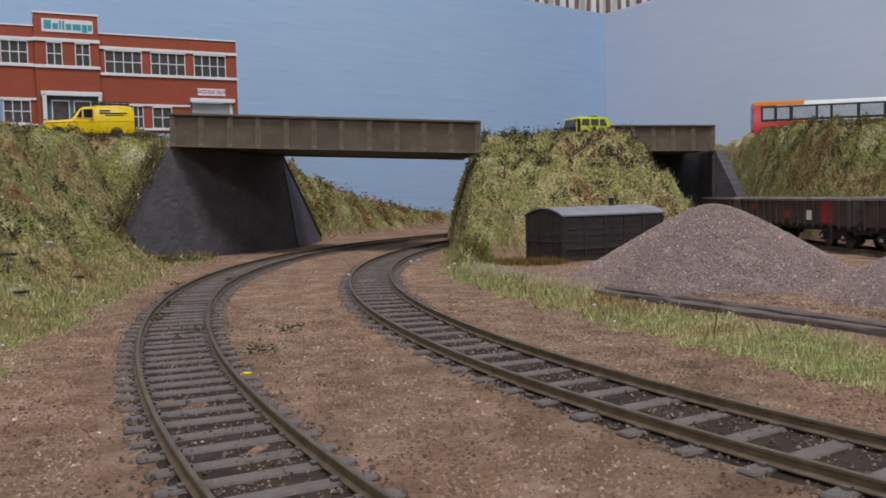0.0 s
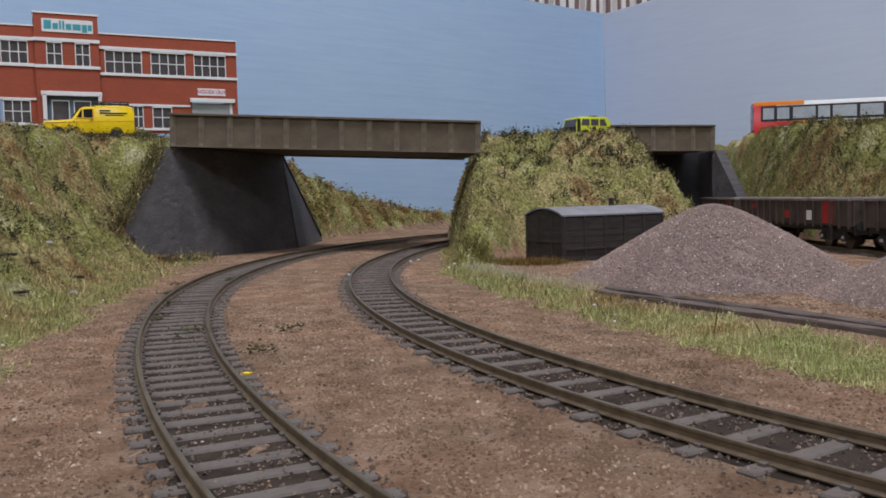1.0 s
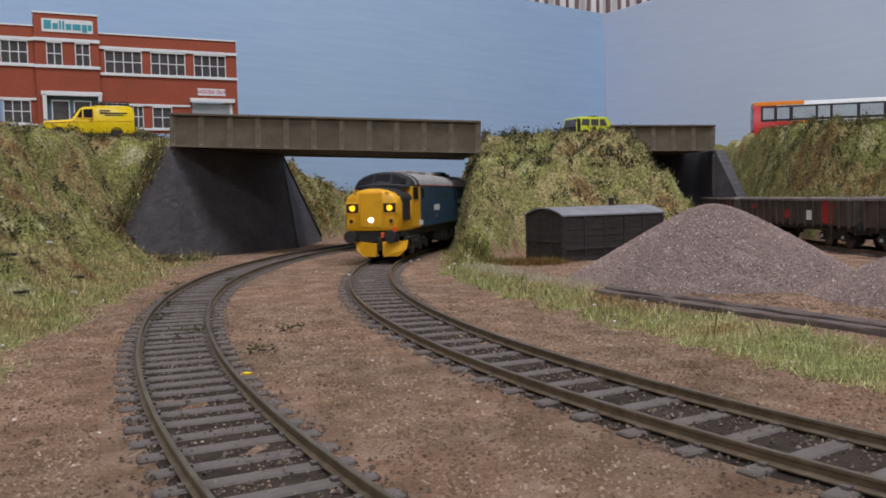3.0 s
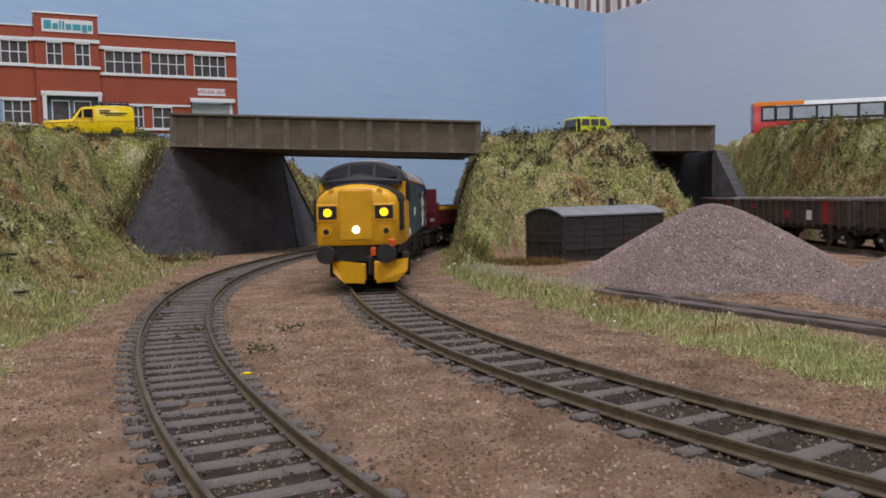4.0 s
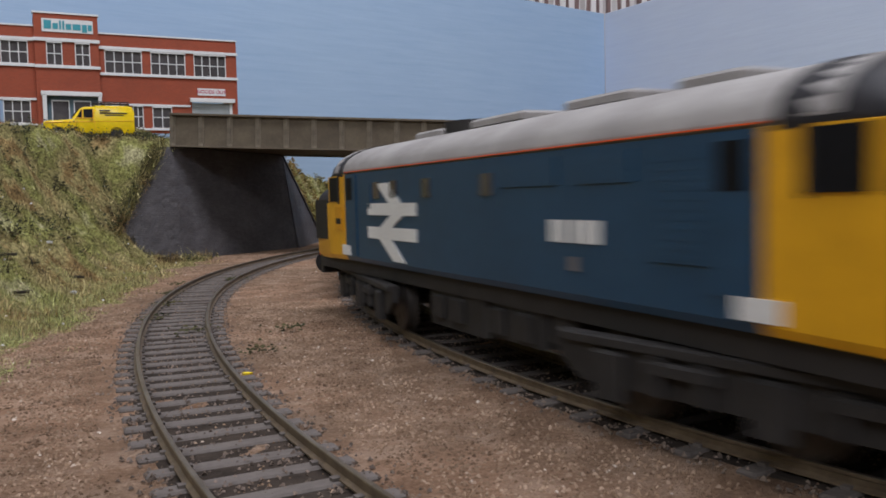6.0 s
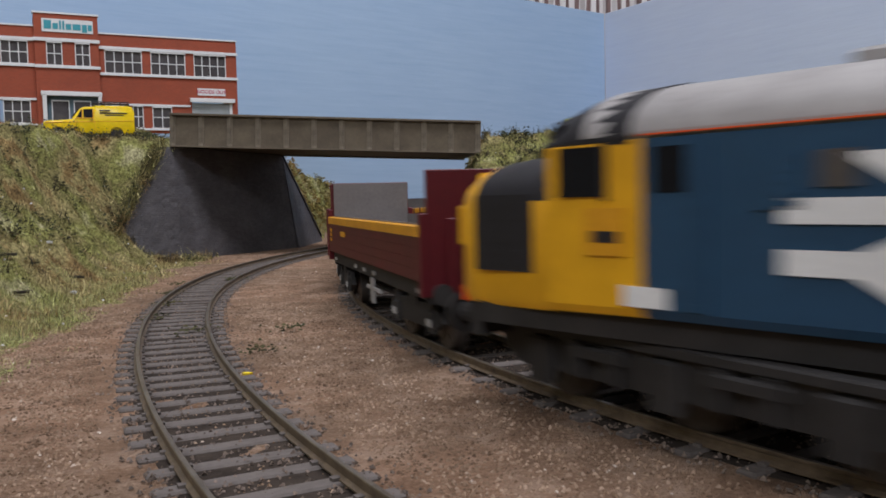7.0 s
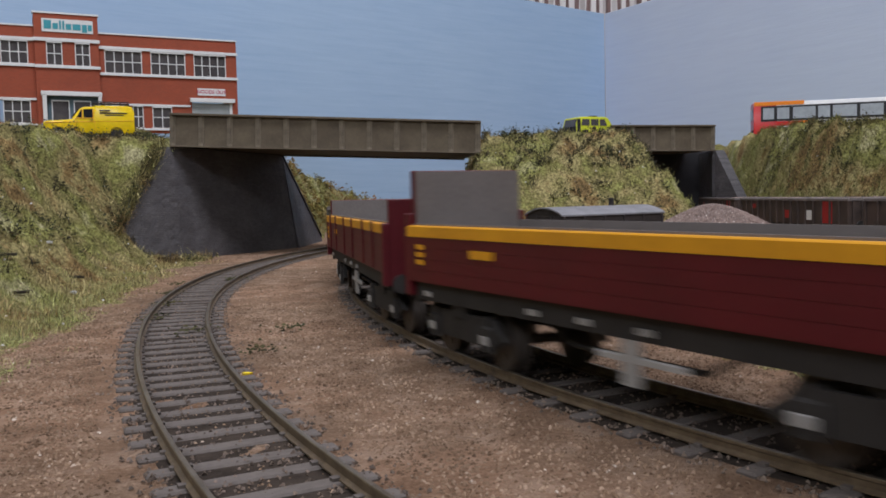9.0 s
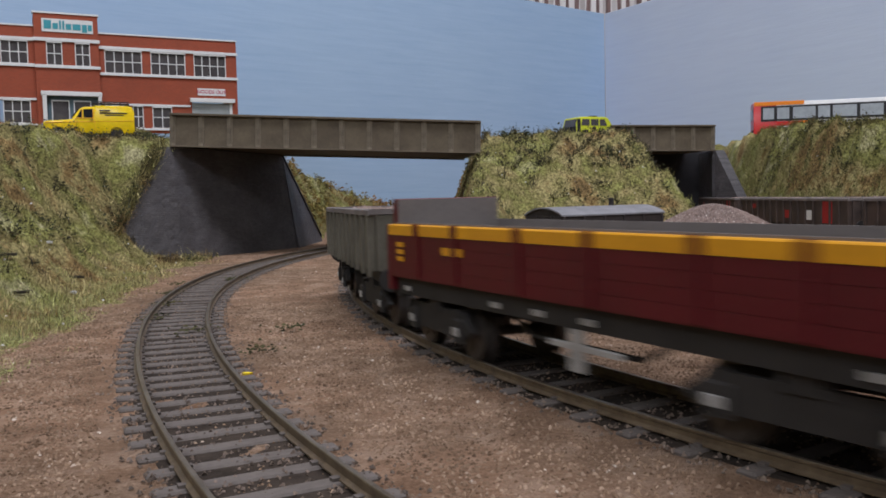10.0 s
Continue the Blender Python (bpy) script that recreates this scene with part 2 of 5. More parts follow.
M_FIBRE = tinted_stuff("static_grass_fibres", TURF_TINTS, 36, 0.22, 2.7)
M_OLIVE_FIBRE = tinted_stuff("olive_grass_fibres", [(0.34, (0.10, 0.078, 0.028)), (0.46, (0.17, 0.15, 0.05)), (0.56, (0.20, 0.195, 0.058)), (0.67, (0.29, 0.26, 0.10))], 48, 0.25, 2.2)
M_LEAF = island_stuff("dry_bramble_leaves", [(0.0, (0.022, 0.024, 0.014)), (0.5, (0.055, 0.055, 0.026)), (1.0, (0.11, 0.105, 0.055))], 25, (1.1, 0.85, 0.75), (0.85, 1.0, 0.8))
M_RUSSET = island_stuff("russet_scrub", [(0.0, (0.06, 0.045, 0.02)), (0.5, (0.17, 0.11, 0.045)), (1.0, (0.27, 0.20, 0.09))], 60, (1.1, 0.8, 0.6), (0.8, 1.0, 0.6))
M_SOFT = tinted_stuff("soft_pale_turf", [(0.34, (0.34, 0.22, 0.08)), (0.44, (0.46, 0.39, 0.19)), (0.52, (0.40, 0.41, 0.17)), (0.60, (0.37, 0.405, 0.15)), (0.68, (0.55, 0.53, 0.31))], 44, 0.5, 1.7)
M_STRAW = island_stuff("bleached_straw", [(0.0, (0.30, 0.27, 0.17)), (0.6, (0.46, 0.43, 0.30)), (1.0, (0.62, 0.60, 0.50))], 30, (0.9, 0.85, 0.75), (1.05, 1.05, 1.0))
M_TWIG = paint("dead_twig", (0.06, 0.05, 0.034), (0.03, 0.026, 0.019), 0.9)
M_AMBER = glow("amber_lamp", (1.0, 0.46, 0.01), 1.7)
M_HEAD = glow("white_headlamp", (0.90, 0.93, 1.0), 5.0)


# ---- mesh helpers, all in millimetres ----
def box(bm, x0, x1, y0, y1, z0, z1, cham=0.0):
    """A block with its four long upright edges and top edges slightly chamfered."""
    if cham <= 0:
        ring = lambda z, c: [bm.verts.new((x, y, z)) for x, y in ((x0, y0), (x1, y0), (x1, y1), (x0, y1))]
        levels = [ring(z0, 0), ring(z1, 0)]
    else:
        def ring(z, c):
            e = c
            pts = [(x0 + e + cham, y0 + e), (x1 - e - cham, y0 + e), (x1 - e, y0 + e + cham), (x1 - e, y1 - e - cham),
                   (x1 - e - cham, y1 - e), (x0 + e + cham, y1 - e), (x0 + e, y1 - e - cham), (x0 + e, y0 + e + cham)]
            return [bm.verts.new((x, y, z)) for x, y in pts]
        levels = [ring(z0, 0), ring(z1 - cham, 0), ring(z1, cham)]
    join(bm, levels, True)


def join(bm, levels, caps=True, closed=True):
    n = len(levels[0])
    for a, b in zip(levels[:-1], levels[1:]):
        for i in range(n if closed else n - 1):
            j = (i + 1) % n
            bm.faces.new((a[i], a[j], b[j], b[i]))
    if caps:
        bm.faces.new(levels[0][::-1])
        bm.faces.new(levels[-1])


def prism(bm, pts, a, b, axis="y"):
    """A polygon in the plane across the axis, extruded from a to b."""
    def at(p, c):
        return (p[0], c, p[1]) if axis == "y" else (c, p[0], p[1]) if axis == "x" else (p[0], p[1], c)
    join(bm, [[bm.verts.new(at(p, c)) for p in pts] for c in (a, b)])


def rod(bm, p0, p1, r, n=10, r2=None):
    p0, p1 = Vector(p0), Vector(p1)
    d = (p1 - p0).normalized()
    u = d.orthogonal().normalized()
    w = d.cross(u)
    levels = []
    for p, q in ((p0, r), (p1, r if r2 is None else r2)):
        levels.append([bm.verts.new(p + (u * math.cos(2 * math.pi * i / n) + w * math.sin(2 * math.pi * i / n)) * q) for i in range(n)])
    join(bm, levels)


def loft(rings, caps=True):
    bm = bmesh.new()
    join(bm, [[bm.verts.new(p) for p in r] for r in rings], caps)
    return bm


def mesh_of(name, bm, material, smooth=False):
    bmesh.ops.recalc_face_normals(bm, faces=bm.faces)
    for v in bm.verts:
        v.co *= K
    me = bpy.data.meshes.new(name)
    bm.to_mesh(me)
    bm.free()
    me.materials.append(material)
    if smooth:
        me.polygons.foreach_set("use_smooth", [True] * len(me.polygons))
        me.set_sharp_from_angle(angle=radians(38))
    return me


def part(name, bm, material, parent=None, label="", smooth=False):
    ob = new(name, mesh_of(name, bm, material, smooth))
    ob.parent = parent
    if label:
        tagged(ob, label)
    return ob


def empty(name, label, category, group="", m=None):
    ob = new(name)
    ob.empty_display_size = 0.01
    tagged(ob, label, category, group)
    if m is not None:
        ob.matrix_basis = m
    return ob


def mm(x, y, z, rz=0, rx=0, ry=0):
    return pose(x * K, y * K, z * K, rx, ry, rz)


def raw(name, verts, faces, material, label="", category="", kind="", parent=None):
    """A mesh from arrays in millimetres."""
    me = bpy.data.meshes.new(name)
    me.from_pydata((np.asarray(verts) * K).tolist(), [], faces)
    me.materials.append(material)
    ob = new(name, me)
    ob.parent = parent
    return tagged(ob, label, category, "", kind)


# ---- the lines of the tracks ----
STEP = 5.0


def track_line(x0, y0, a0, bends, back, ahead):
    """Points and headings of a curve from its bends (1/m at 0, 150, 300, 450, 650 mm and on); s counts away from the eye."""
    ks = np.array([0, 150, 300, 450, 650, 2000.0])
    kv = np.array([*bends, bends[-1]]) * 1e-3
    s, x, y, a = [0.0], [x0], [y0], [a0]
    while s[-1] < ahead:
        k = np.interp(s[-1] + STEP / 2, ks, kv)
        m = a[-1] - k * STEP / 2
        x.append(x[-1] + STEP * math.cos(m)), y.append(y[-1] + STEP * math.sin(m))
        a.append(a[-1] - k * STEP), s.append(s[-1] + STEP)
    while s[0] > -back:
        k = kv[0]
        m = a[0] + k * STEP / 2
        x.insert(0, x[0] - STEP * math.cos(m)), y.insert(0, y[0] - STEP * math.sin(m))
        a.insert(0, a[0] + k * STEP), s.insert(0, s[0] - STEP)
    return tuple(np.array(v) for v in (s, x, y, a))


LEFT_LINE = track_line(-21.0, 101.8, 2.063, (1.546, 1.31, 1.626, 1.477, 1.581), 130, 1150)
RIGHT_LINE = track_line(42.8, 121.8, 2.119, (2.367, 1.597, 1.517, 1.441, 1.437), 640, 1180)
SIDING_LINE = track_line(250.0, 300.0, 1.69, (0.2, 0.5, 0.9, 0.9, 0.9), 40, 560)


def on_line(line, s):
    return tuple(np.interp(s, line[0], v) for v in line[1:])


# ---- the lie of the land ----
def side_of(poly, X, Y):
    """Signed distance from a polyline: positive on its left-hand side."""
    best = np.full(X.shape, 1e9)
    out = np.zeros(X.shape)
    for (ax, ay), (bx, by) in zip(poly[:-1], poly[1:]):
        vx, vy = bx - ax, by - ay
        t = np.clip(((X - ax) * vx + (Y - ay) * vy) / (vx * vx + vy * vy), 0, 1)
        dx, dy = X - ax - t * vx, Y - ay - t * vy
        d = np.hypot(dx, dy)
        sgn = np.where(vx * (Y - ay) - vy * (X - ax) >= 0, 1.0, -1.0)
        near = d < best
        best = np.where(near, d, best)
        out = np.where(near, d * sgn, out)
    return out


LEFT_FOOT = [(-104, 60), (-118, 180), (-130, 250), (-145, 320), (-165, 441), (-166, 556), (-160, 600), (-134, 690), (-118, 766), (-104, 840), (-72, 930), (0, 1080), (110, 1260)]
RIGHT_FOOT = [(276, 900), (262, 800), (252, 735), (250, 690), (248, 600), (270, 480), (335, 320)]


def lumps(X, Y, size, seed):
    """Smooth uneven swell, about -1 to 1."""
    r = np.random.RandomState(seed)
    z = np.zeros(X.shape)
    for k in range(7):
        a, f = r.rand() * 6.283, (0.6 + 1.2 * r.rand()) * 6.283 / size
        z += np.sin((X * math.cos(a) + Y * math.sin(a)) * f + r.rand() * 6.283)
    return z / 3.5


GROUND = -2.65


def land(X, Y):
    X, Y = np.asarray(X, float), np.asarray(Y, float)
    rough = lumps(X, Y, 26, 1) * 4.4 + lumps(X, Y, 11, 2) * 2.0 + lumps(X, Y, 5, 6) * 0.8
    # bank with the factory on it, falling away beyond the bridge
    d = side_of(LEFT_FOOT, X, Y)
    crest = np.interp(Y, [300, 470, 540, 556, 575, 640, 760, 830, 930, 1080, 1250], [75, 78, 82, 80, 75, 75, 75, 62, 42, 18, 5])
    crest = crest + np.clip((-X - 180) / 30, 0, 1) * np.clip((Y - 560) / 20, 0, 1) * np.maximum(0, 83 - crest)
    crest = crest + np.clip((-X - 230) / 40, 0, 1) * np.clip((Y - 640) / 60, 0, 1) * np.maximum(0, 103.6 - crest)
    width = np.interp(Y, [250, 400, 545, 564, 700, 760, 1000], [74, 68, 60, 14, 14, 30, 34])
    bend = np.interp(Y, [250, 400, 500, 548, 562], [1.2, 1.5, 2.1, 2.1, 0.9])
    left = np.clip(d / width, 0, 1)
    flat = np.clip((d - width) / 18, 0, 1)
    hl = (left ** bend) * crest + rough * np.clip(left * 2.5, 0, 1) * (1 - flat)
    # mound between the two bridges
    fy = 455 + np.clip((X - 22) / 26, 0, 1) * 52
    u = np.minimum(np.minimum((X - 6 + np.clip(Y - 600, -200, 0) * 0.02) / 24, (Y - fy) / (592 - fy)), np.minimum((170 - X) / 40, (820 - Y) / 30))
    mound = np.clip(u, 0, 1)
    hm = (mound ** 0.85) * 77 + rough * np.clip(mound * 3, 0, 1) * np.where(u > 1.25, 0.3, 1.0)
    # bank behind the siding
    d = side_of(RIGHT_FOOT[::-1], X, Y) * -1
    right = np.clip(d / 26, 0, 1)
    top = np.interp(Y, [450, 540, 600, 650, 720], [73, 76, 79.3, 82.8, 83.8])
    hr = right ** 0.9 * top + rough * np.clip(right * 2.5, 0, 1) * (1 - 0.6 * np.clip((d - 40) / 15, 0, 1))
    base = lumps(X, Y, 60, 3) * 0.16 + lumps(X, Y, 14, 4) * 0.12
    return GROUND + base + np.maximum(np.maximum(hl, hm), np.maximum(hr, 0))


def greenness(X, Y):
    """Where turf covers the earth: on the banks, and in a strip by the siding."""
    X, Y = np.asarray(X, float), np.asarray(Y, float)
    h = land(X, Y) - GROUND
    g = np.clip((h - 3) / 6, 0, 1)
    d = side_of(LEFT_FOOT, X, Y)
    g = np.maximum(g, np.clip((d + 24 + lumps(X, Y, 30, 7) * 8) / 14, 0, 1) * np.where(Y < 540, 1, 0))
    strip = [(6, 600), (10, 520), (15, 455), (12, 400), (24, 350), (45, 285), (66, 225), (82, 178), (101, 130)]
    e = np.abs(side_of(strip, X, Y)) + lumps(X, Y, 22, 8) * 5
    w = np.interp(Y, [130, 220, 300, 400, 450, 600], [22, 21, 16, 14, 17, 10])
    return np.maximum(g, np.clip((w - e) / 6, 0, 1) * 0.95)


def build_ground():
    n = 4.0
    xs = np.concatenate([np.arange(-760, -260, 20), np.arange(-260, 340, n), np.arange(340, 760, 20)])
    ys = np.concatenate([np.arange(-500, 40, 20), np.arange(40, 860, n), np.arange(860, 1420, 10)])
    X, Y = np.meshgrid(xs, ys)
    Z = land(X, Y)
    G = greenness(X, Y)
    V = np.stack([X, Y, Z], -1).reshape(-1, 3)
    nx, ny = len(xs), len(ys)
    i = (np.arange(ny - 1)[:, None] * nx + np.arange(nx - 1)).ravel()
    faces = np.stack([i, i + 1, i + nx + 1, i + nx], 1)
    # leave the board out beyond the backdrop
    c = V[faces].mean(1)
    keep = (c[:, 1] < 1388 + 0.79 * (c[:, 0] - 272) * (c[:, 0] < 272) - 1.68 * (c[:, 0] - 272) * (c[:, 0] >= 272))
    faces = faces[keep]
    ob = raw("ground", V, faces.tolist(), M_EARTH, "brown scenic scatter over a modelled baseboard with grassy banks", "ground", "structure")
    me = ob.data
    me.materials.append(M_TURF)
    g = G.reshape(-1)[faces].mean(1)
    r = np.random.RandomState(5).rand(len(faces)) * 0.5 + 0.25
    me.polygons.foreach_set("material_index", (g > r).astype(np.int32))
    me.polygons.foreach_set("use_smooth", np.ones(len(faces), bool))


build_ground()


def scatter(n, x0, x1, y0, y1, weight, seed):
    r = np.random.RandomState(seed)
    X, Y = x0 + r.rand(n) * (x1 - x0), y0 + r.rand(n) * (y1 - y0)
    keep = r.rand(n) < weight(X, Y)
    return X[keep], Y[keep], r


def crumbs(name, X, Y, Z, size, r, material, label, category, squash=0.8):
    """Small four-sided stones, each turned and sized by chance."""
    n = len(X)
    base = np.array([(1, 0, -0.6), (-0.5, 0.87, -0.6), (-0.5, -0.87, -0.6), (0.1, 0.1, 0.8), (-0.6, 0.2, 0.5)])
    ang = r.rand(n) * 6.283
    s = size * (0.55 + 0.9 * r.rand(n) ** 2)
    V = base[None] * s[:, None, None] * (0.75 + 0.5 * r.rand(n, 5, 3))
    c, q = np.cos(ang)[:, None], np.sin(ang)[:, None]
    V = np.stack([V[..., 0] * c - V[..., 1] * q, V[..., 0] * q + V[..., 1] * c, V[..., 2] * squash], -1)
    V += np.stack([X, Y, Z], -1)[:, None]
    f = np.array([(0, 1, 3), (1, 2, 4), (2, 0, 3), (1, 4, 3), (2, 3, 4)])
    F_ = (np.arange(n)[:, None, None] * 5 + f[None]).reshape(-1, 3)
    return raw(name, V.reshape(-1, 3), F_.tolist(), material, label, category, "stuff")


def fibres(name, X, Y, Z, length, r, material, label, category="grass", lean=0.75, wide=0.28):
    n = len(X)
    ang, L = r.rand(n) * 6.283, length * (0.45 + 0.9 * r.rand(n))
    k = lean * r.rand(n) ** 0.6
    tip = np.stack([X + np.cos(ang) * L * k, Y + np.sin(ang) * L * k, Z + L * np.sqrt(np.clip(1 - (k * 0.8) ** 2, 0.05, 1))], -1)
    a2 = r.rand(n) * 6.283
    w = np.stack([np.cos(a2), np.sin(a2), 0 * a2], -1) * wide * (0.6 + 0.8 * r.rand(n))[:, None]
    root = np.stack([X, Y, Z - 0.4], -1)
    V = np.stack([root - w, root + w, tip + w * 0.25, tip - w * 0.25], 1).reshape(-1, 3)
    F_ = np.arange(n * 4).reshape(-1, 4)
    return raw(name, V, F_.tolist(), material, label, category, "stuff")


def near_track(X, Y, line, reach):
    pts = list(zip(line[1][::4], line[2][::4]))
    return np.abs(side_of(pts, X, Y)) < reach


def bare(X, Y):
    g = greenness(X, Y)
    t = near_track(X, Y, LEFT_LINE, 17) | near_track(X, Y, RIGHT_LINE, 17)
    return np.where(t, 0.12, 1 - g * 0.8)


def dress_ground():
    X, Y, r = scatter(90000, -130, 150, 55, 300, bare, 11)
    crumbs("ground_scatter", X, Y, land(X, Y) + 0.1, 0.4, r, M_GRAIN, "loose brown crumbs of scenic scatter on the ground", "gravel", 0.6)
    X, Y, r = scatter(36000, -190, 200, 300, 680, bare, 12)
    crumbs("ground_scatter", X, Y, land(X, Y) + 0.05, 0.5, r, M_GRAIN, "loose brown crumbs of scenic scatter on the ground", "gravel", 0.6)
    for line, seed in ((LEFT_LINE, 13), (RIGHT_LINE, 14)):
        r = np.random.RandomState(seed)
        n = 9000
        s = -60 + r.rand(n) ** 1.3 * 820
        off = np.where(r.rand(n) < 0.55, (12.2 + r.randn(n) * 1.8) * np.sign(r.rand(n) - 0.5), (r.rand(n) - 0.5) * 17)
        x, y, a = on_line(line, s)
        X, Y = x - np.sin(a) * off, y + np.cos(a) * off
        crumbs("track_ballast", X, Y, np.full(n, GROUND + 0.3) + r.rand(n) * 0.4, 0.36, r, M_BALLAST, "grey-brown ballast crumbs between the sleepers", "ballast", 0.7)


def dress_grass():
    def w(X, Y):
        return greenness(X, Y)
    X, Y, r = scatter(250000, -330, 236, 240, 780, w, 21)
    fibres("static_grass", X, Y, land(X, Y), 2.6, r, M_FIBRE, "straw and olive static grass fibres on the banks", "grass", 1.3, 0.14)
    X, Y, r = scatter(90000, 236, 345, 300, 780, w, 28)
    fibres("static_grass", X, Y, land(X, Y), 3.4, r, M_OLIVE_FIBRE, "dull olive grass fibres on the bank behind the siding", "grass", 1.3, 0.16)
    X, Y, r = scatter(60000, 6, 150, 110, 440, w, 29)
    fibres("static_grass", X, Y, land(X, Y), 1.7, r, M_SOFT, "pale straw and green grass tufts beside the siding", "grass", 1.4, 0.13)
    X, Y, r = scatter(170000, -170, 140, 100, 420, w, 25)
    fibres("static_grass", X, Y, land(X, Y), 2.1, r, M_SOFT, "pale straw and green grass fibres on the flat", "grass", 1.4, 0.07)
    # wiry dark sprigs in knots, many short stems from one root
    X, Y, r = scatter(900, -330, 340, 250, 760, lambda X, Y: greenness(X, Y) * (land(X, Y) > 4) * (lumps(X, Y, 46, 37) > -0.25) * 0.75, 38)
    k = 9
    XX, YY = np.repeat(X, k) + r.randn(len(X) * k) * 1.1, np.repeat(Y, k) + r.randn(len(X) * k) * 1.1
    fibres("wiry_sprigs", XX, YY, land(XX, YY) + 0.4, 5.2, r, M_TWIG, "dark wiry sprigs of dead bramble on the banks", "twigs", 1.25, 0.3)
    XX, YY = np.repeat(X, k) + r.randn(len(X) * k) * 2.0, np.repeat(Y, k) + r.randn(len(X) * k) * 2.0
    crumbs("sprig_leaves", XX, YY, land(XX, YY) + 1.5 + np.abs(r.randn(len(XX))) * 1.6, 0.7, r, M_LEAF, "small dark leaves clinging to the sprigs", "bushes", 0.6)
    X, Y, r = scatter(26000, -170, 120, 790, 1200, w, 22)
    fibres("static_grass", X, Y, land(X, Y), 5.0, r, M_FIBRE, "straw and olive static grass fibres on the far cutting", "grass", 1.1, 0.3)
    # brambles: knots of dark leaf flakes
    X, Y, r = scatter(6500, -330, 340, 250, 760, lambda X, Y: greenness(X, Y) * (land(X, Y) > 14) * (lumps(X, Y, 38, 31) + 0.6 * lumps(X, Y, 13, 33) > 0.12), 23)
    m = 12
    XX = np.repeat(X, m) + r.randn(len(X) * m) * 1.5
    YY = np.repeat(Y, m) + r.randn(len(X) * m) * 1.5
    ZZ = land(XX, YY) + 1.0 + np.abs(r.randn(len(XX))) * 2.2
    crumbs("bramble_scrub", XX, YY, ZZ, 0.8, r, M_LEAF, "dark dry bramble leaves tangled over the banks", "bushes", 0.7)
    X, Y, r = scatter(2600, -170, 60, 740, 1130, lambda X, Y: greenness(X, Y) * (lumps(X, Y, 40, 32) > 0.0), 27)
    XX = np.repeat(X, m) + r.randn(len(X) * m) * 3.0
    YY = np.repeat(Y, m) + r.randn(len(X) * m) * 3.0
    crumbs("bramble_scrub", XX, YY, land(XX, YY) + 1.0 + np.abs(r.randn(len(XX))) * 3.2, 1.5, r, M_RUSSET, "russet dry scrub along the far cutting", "bushes", 0.7)
    X, Y, r = scatter(5200, -330, 340, 200, 760, lambda X, Y: greenness(X, Y) * (lumps(X, Y, 38, 31) > -0.2) * 0.8, 24)
    fibres("dead_twigs", X, Y, land(X, Y), 6.0, r, M_TWIG, "dead twigs caught in the grass", "twigs", 1.2, 0.16)
    X, Y, r = scatter(3600, -330, 340, 200, 760, lambda X, Y: greenness(X, Y) * 0.3, 26)
    crumbs("pale_flecks", X, Y, land(X, Y) + 1.6, 0.55, r, M_WHITE, "small pale flecks caught in the grass", "flecks", 0.6)


def dress_abutment():
    """Scrub and grass that hide the edges of the long bridge's abutment."""
    r = np.random.RandomState(61)
    n = 5200
    k = r.rand(n)
    X = np.interp(k, [0, 0.35, 0.62, 0.8, 1], [-181, -192, -201, -188, -150]) + r.randn(n) * 2.4
    Y = np.interp(k, [0, 0.35, 0.62, 0.8, 1], [552, 528, 508, 506, 546]) + r.randn(n) * 3.0
    Z = np.interp(k, [0, 0.35, 0.62, 0.8, 1], [72, 38, 8, -2.5, -2.6]) + np.abs(r.randn(n)) * 2.0 - 1
    fibres("static_grass", X, Y, Z, 4.4, r, M_FIBRE, "rough grass growing along the abutment", "grass", 1.1, 0.16)
    m = r.rand(n) < 0.3
    crumbs("bramble_scrub", X[m], Y[m] - 1.5, Z[m] + 1.2, 0.75, r, M_LEAF, "dark scrub at the foot of the abutment", "bushes", 0.7)


def dress_mound():
    """Dead stalks and russet litter where the mound meets the yard and along the crests."""
    r = np.random.RandomState(63)
    n = 5200
    k = r.rand(n)
    X, Y = np.interp(k, [0, 0.4, 1], [10, 34, 62]) + r.randn(n) * 4.5, np.interp(k, [0, 0.4, 1], [470, 452, 446]) + r.randn(n) * 7
    fibres("russet_litter", X, Y, land(X, Y), 3.4, r, M_RUSSET, "russet dead stalks between the mound and the old van body", "dead grass", 1.3, 0.14)
    n = 2600
    k = r.rand(n)
    X, Y = np.interp(k, [0, 0.5, 1], [14, 30, 58]) + r.randn(n) * 4.0, np.interp(k, [0, 0.5, 1], [430, 385, 318]) + r.randn(n) * 6
    fibres("straw_tufts", X, Y, land(X, Y), 3.4, r, M_STRAW, "bleached straw tufts at the edge of the yard", "grass", 1.3, 0.1)
    for x0, x1, y0, y1, n in ((28, 150, 560, 600, 130), (258, 345, 560, 700, 150), (-330, -185, 520, 570, 120)):
        X, Y = x0 + r.rand(n) * (x1 - x0), y0 + r.rand(n) * (y1 - y0)
        XX, YY = np.repeat(X, 8) + r.randn(n * 8) * 1.6, np.repeat(Y, 8) + r.randn(n * 8) * 1.6
        crumbs("crest_scrub", XX, YY, land(XX, YY) + np.abs(r.randn(n * 8)) * 2.4, 0.9, r, M_LEAF, "dark leafy scrub along the top of the bank", "bushes", 0.8)
        fibres("crest_stalks", XX, YY, land(XX, YY), 5.5, r, M_TWIG, "dark stalks along the top of the bank", "twigs", 1.1, 0.18)


dress_ground()
dress_grass()
dress_abutment()
dress_mound()


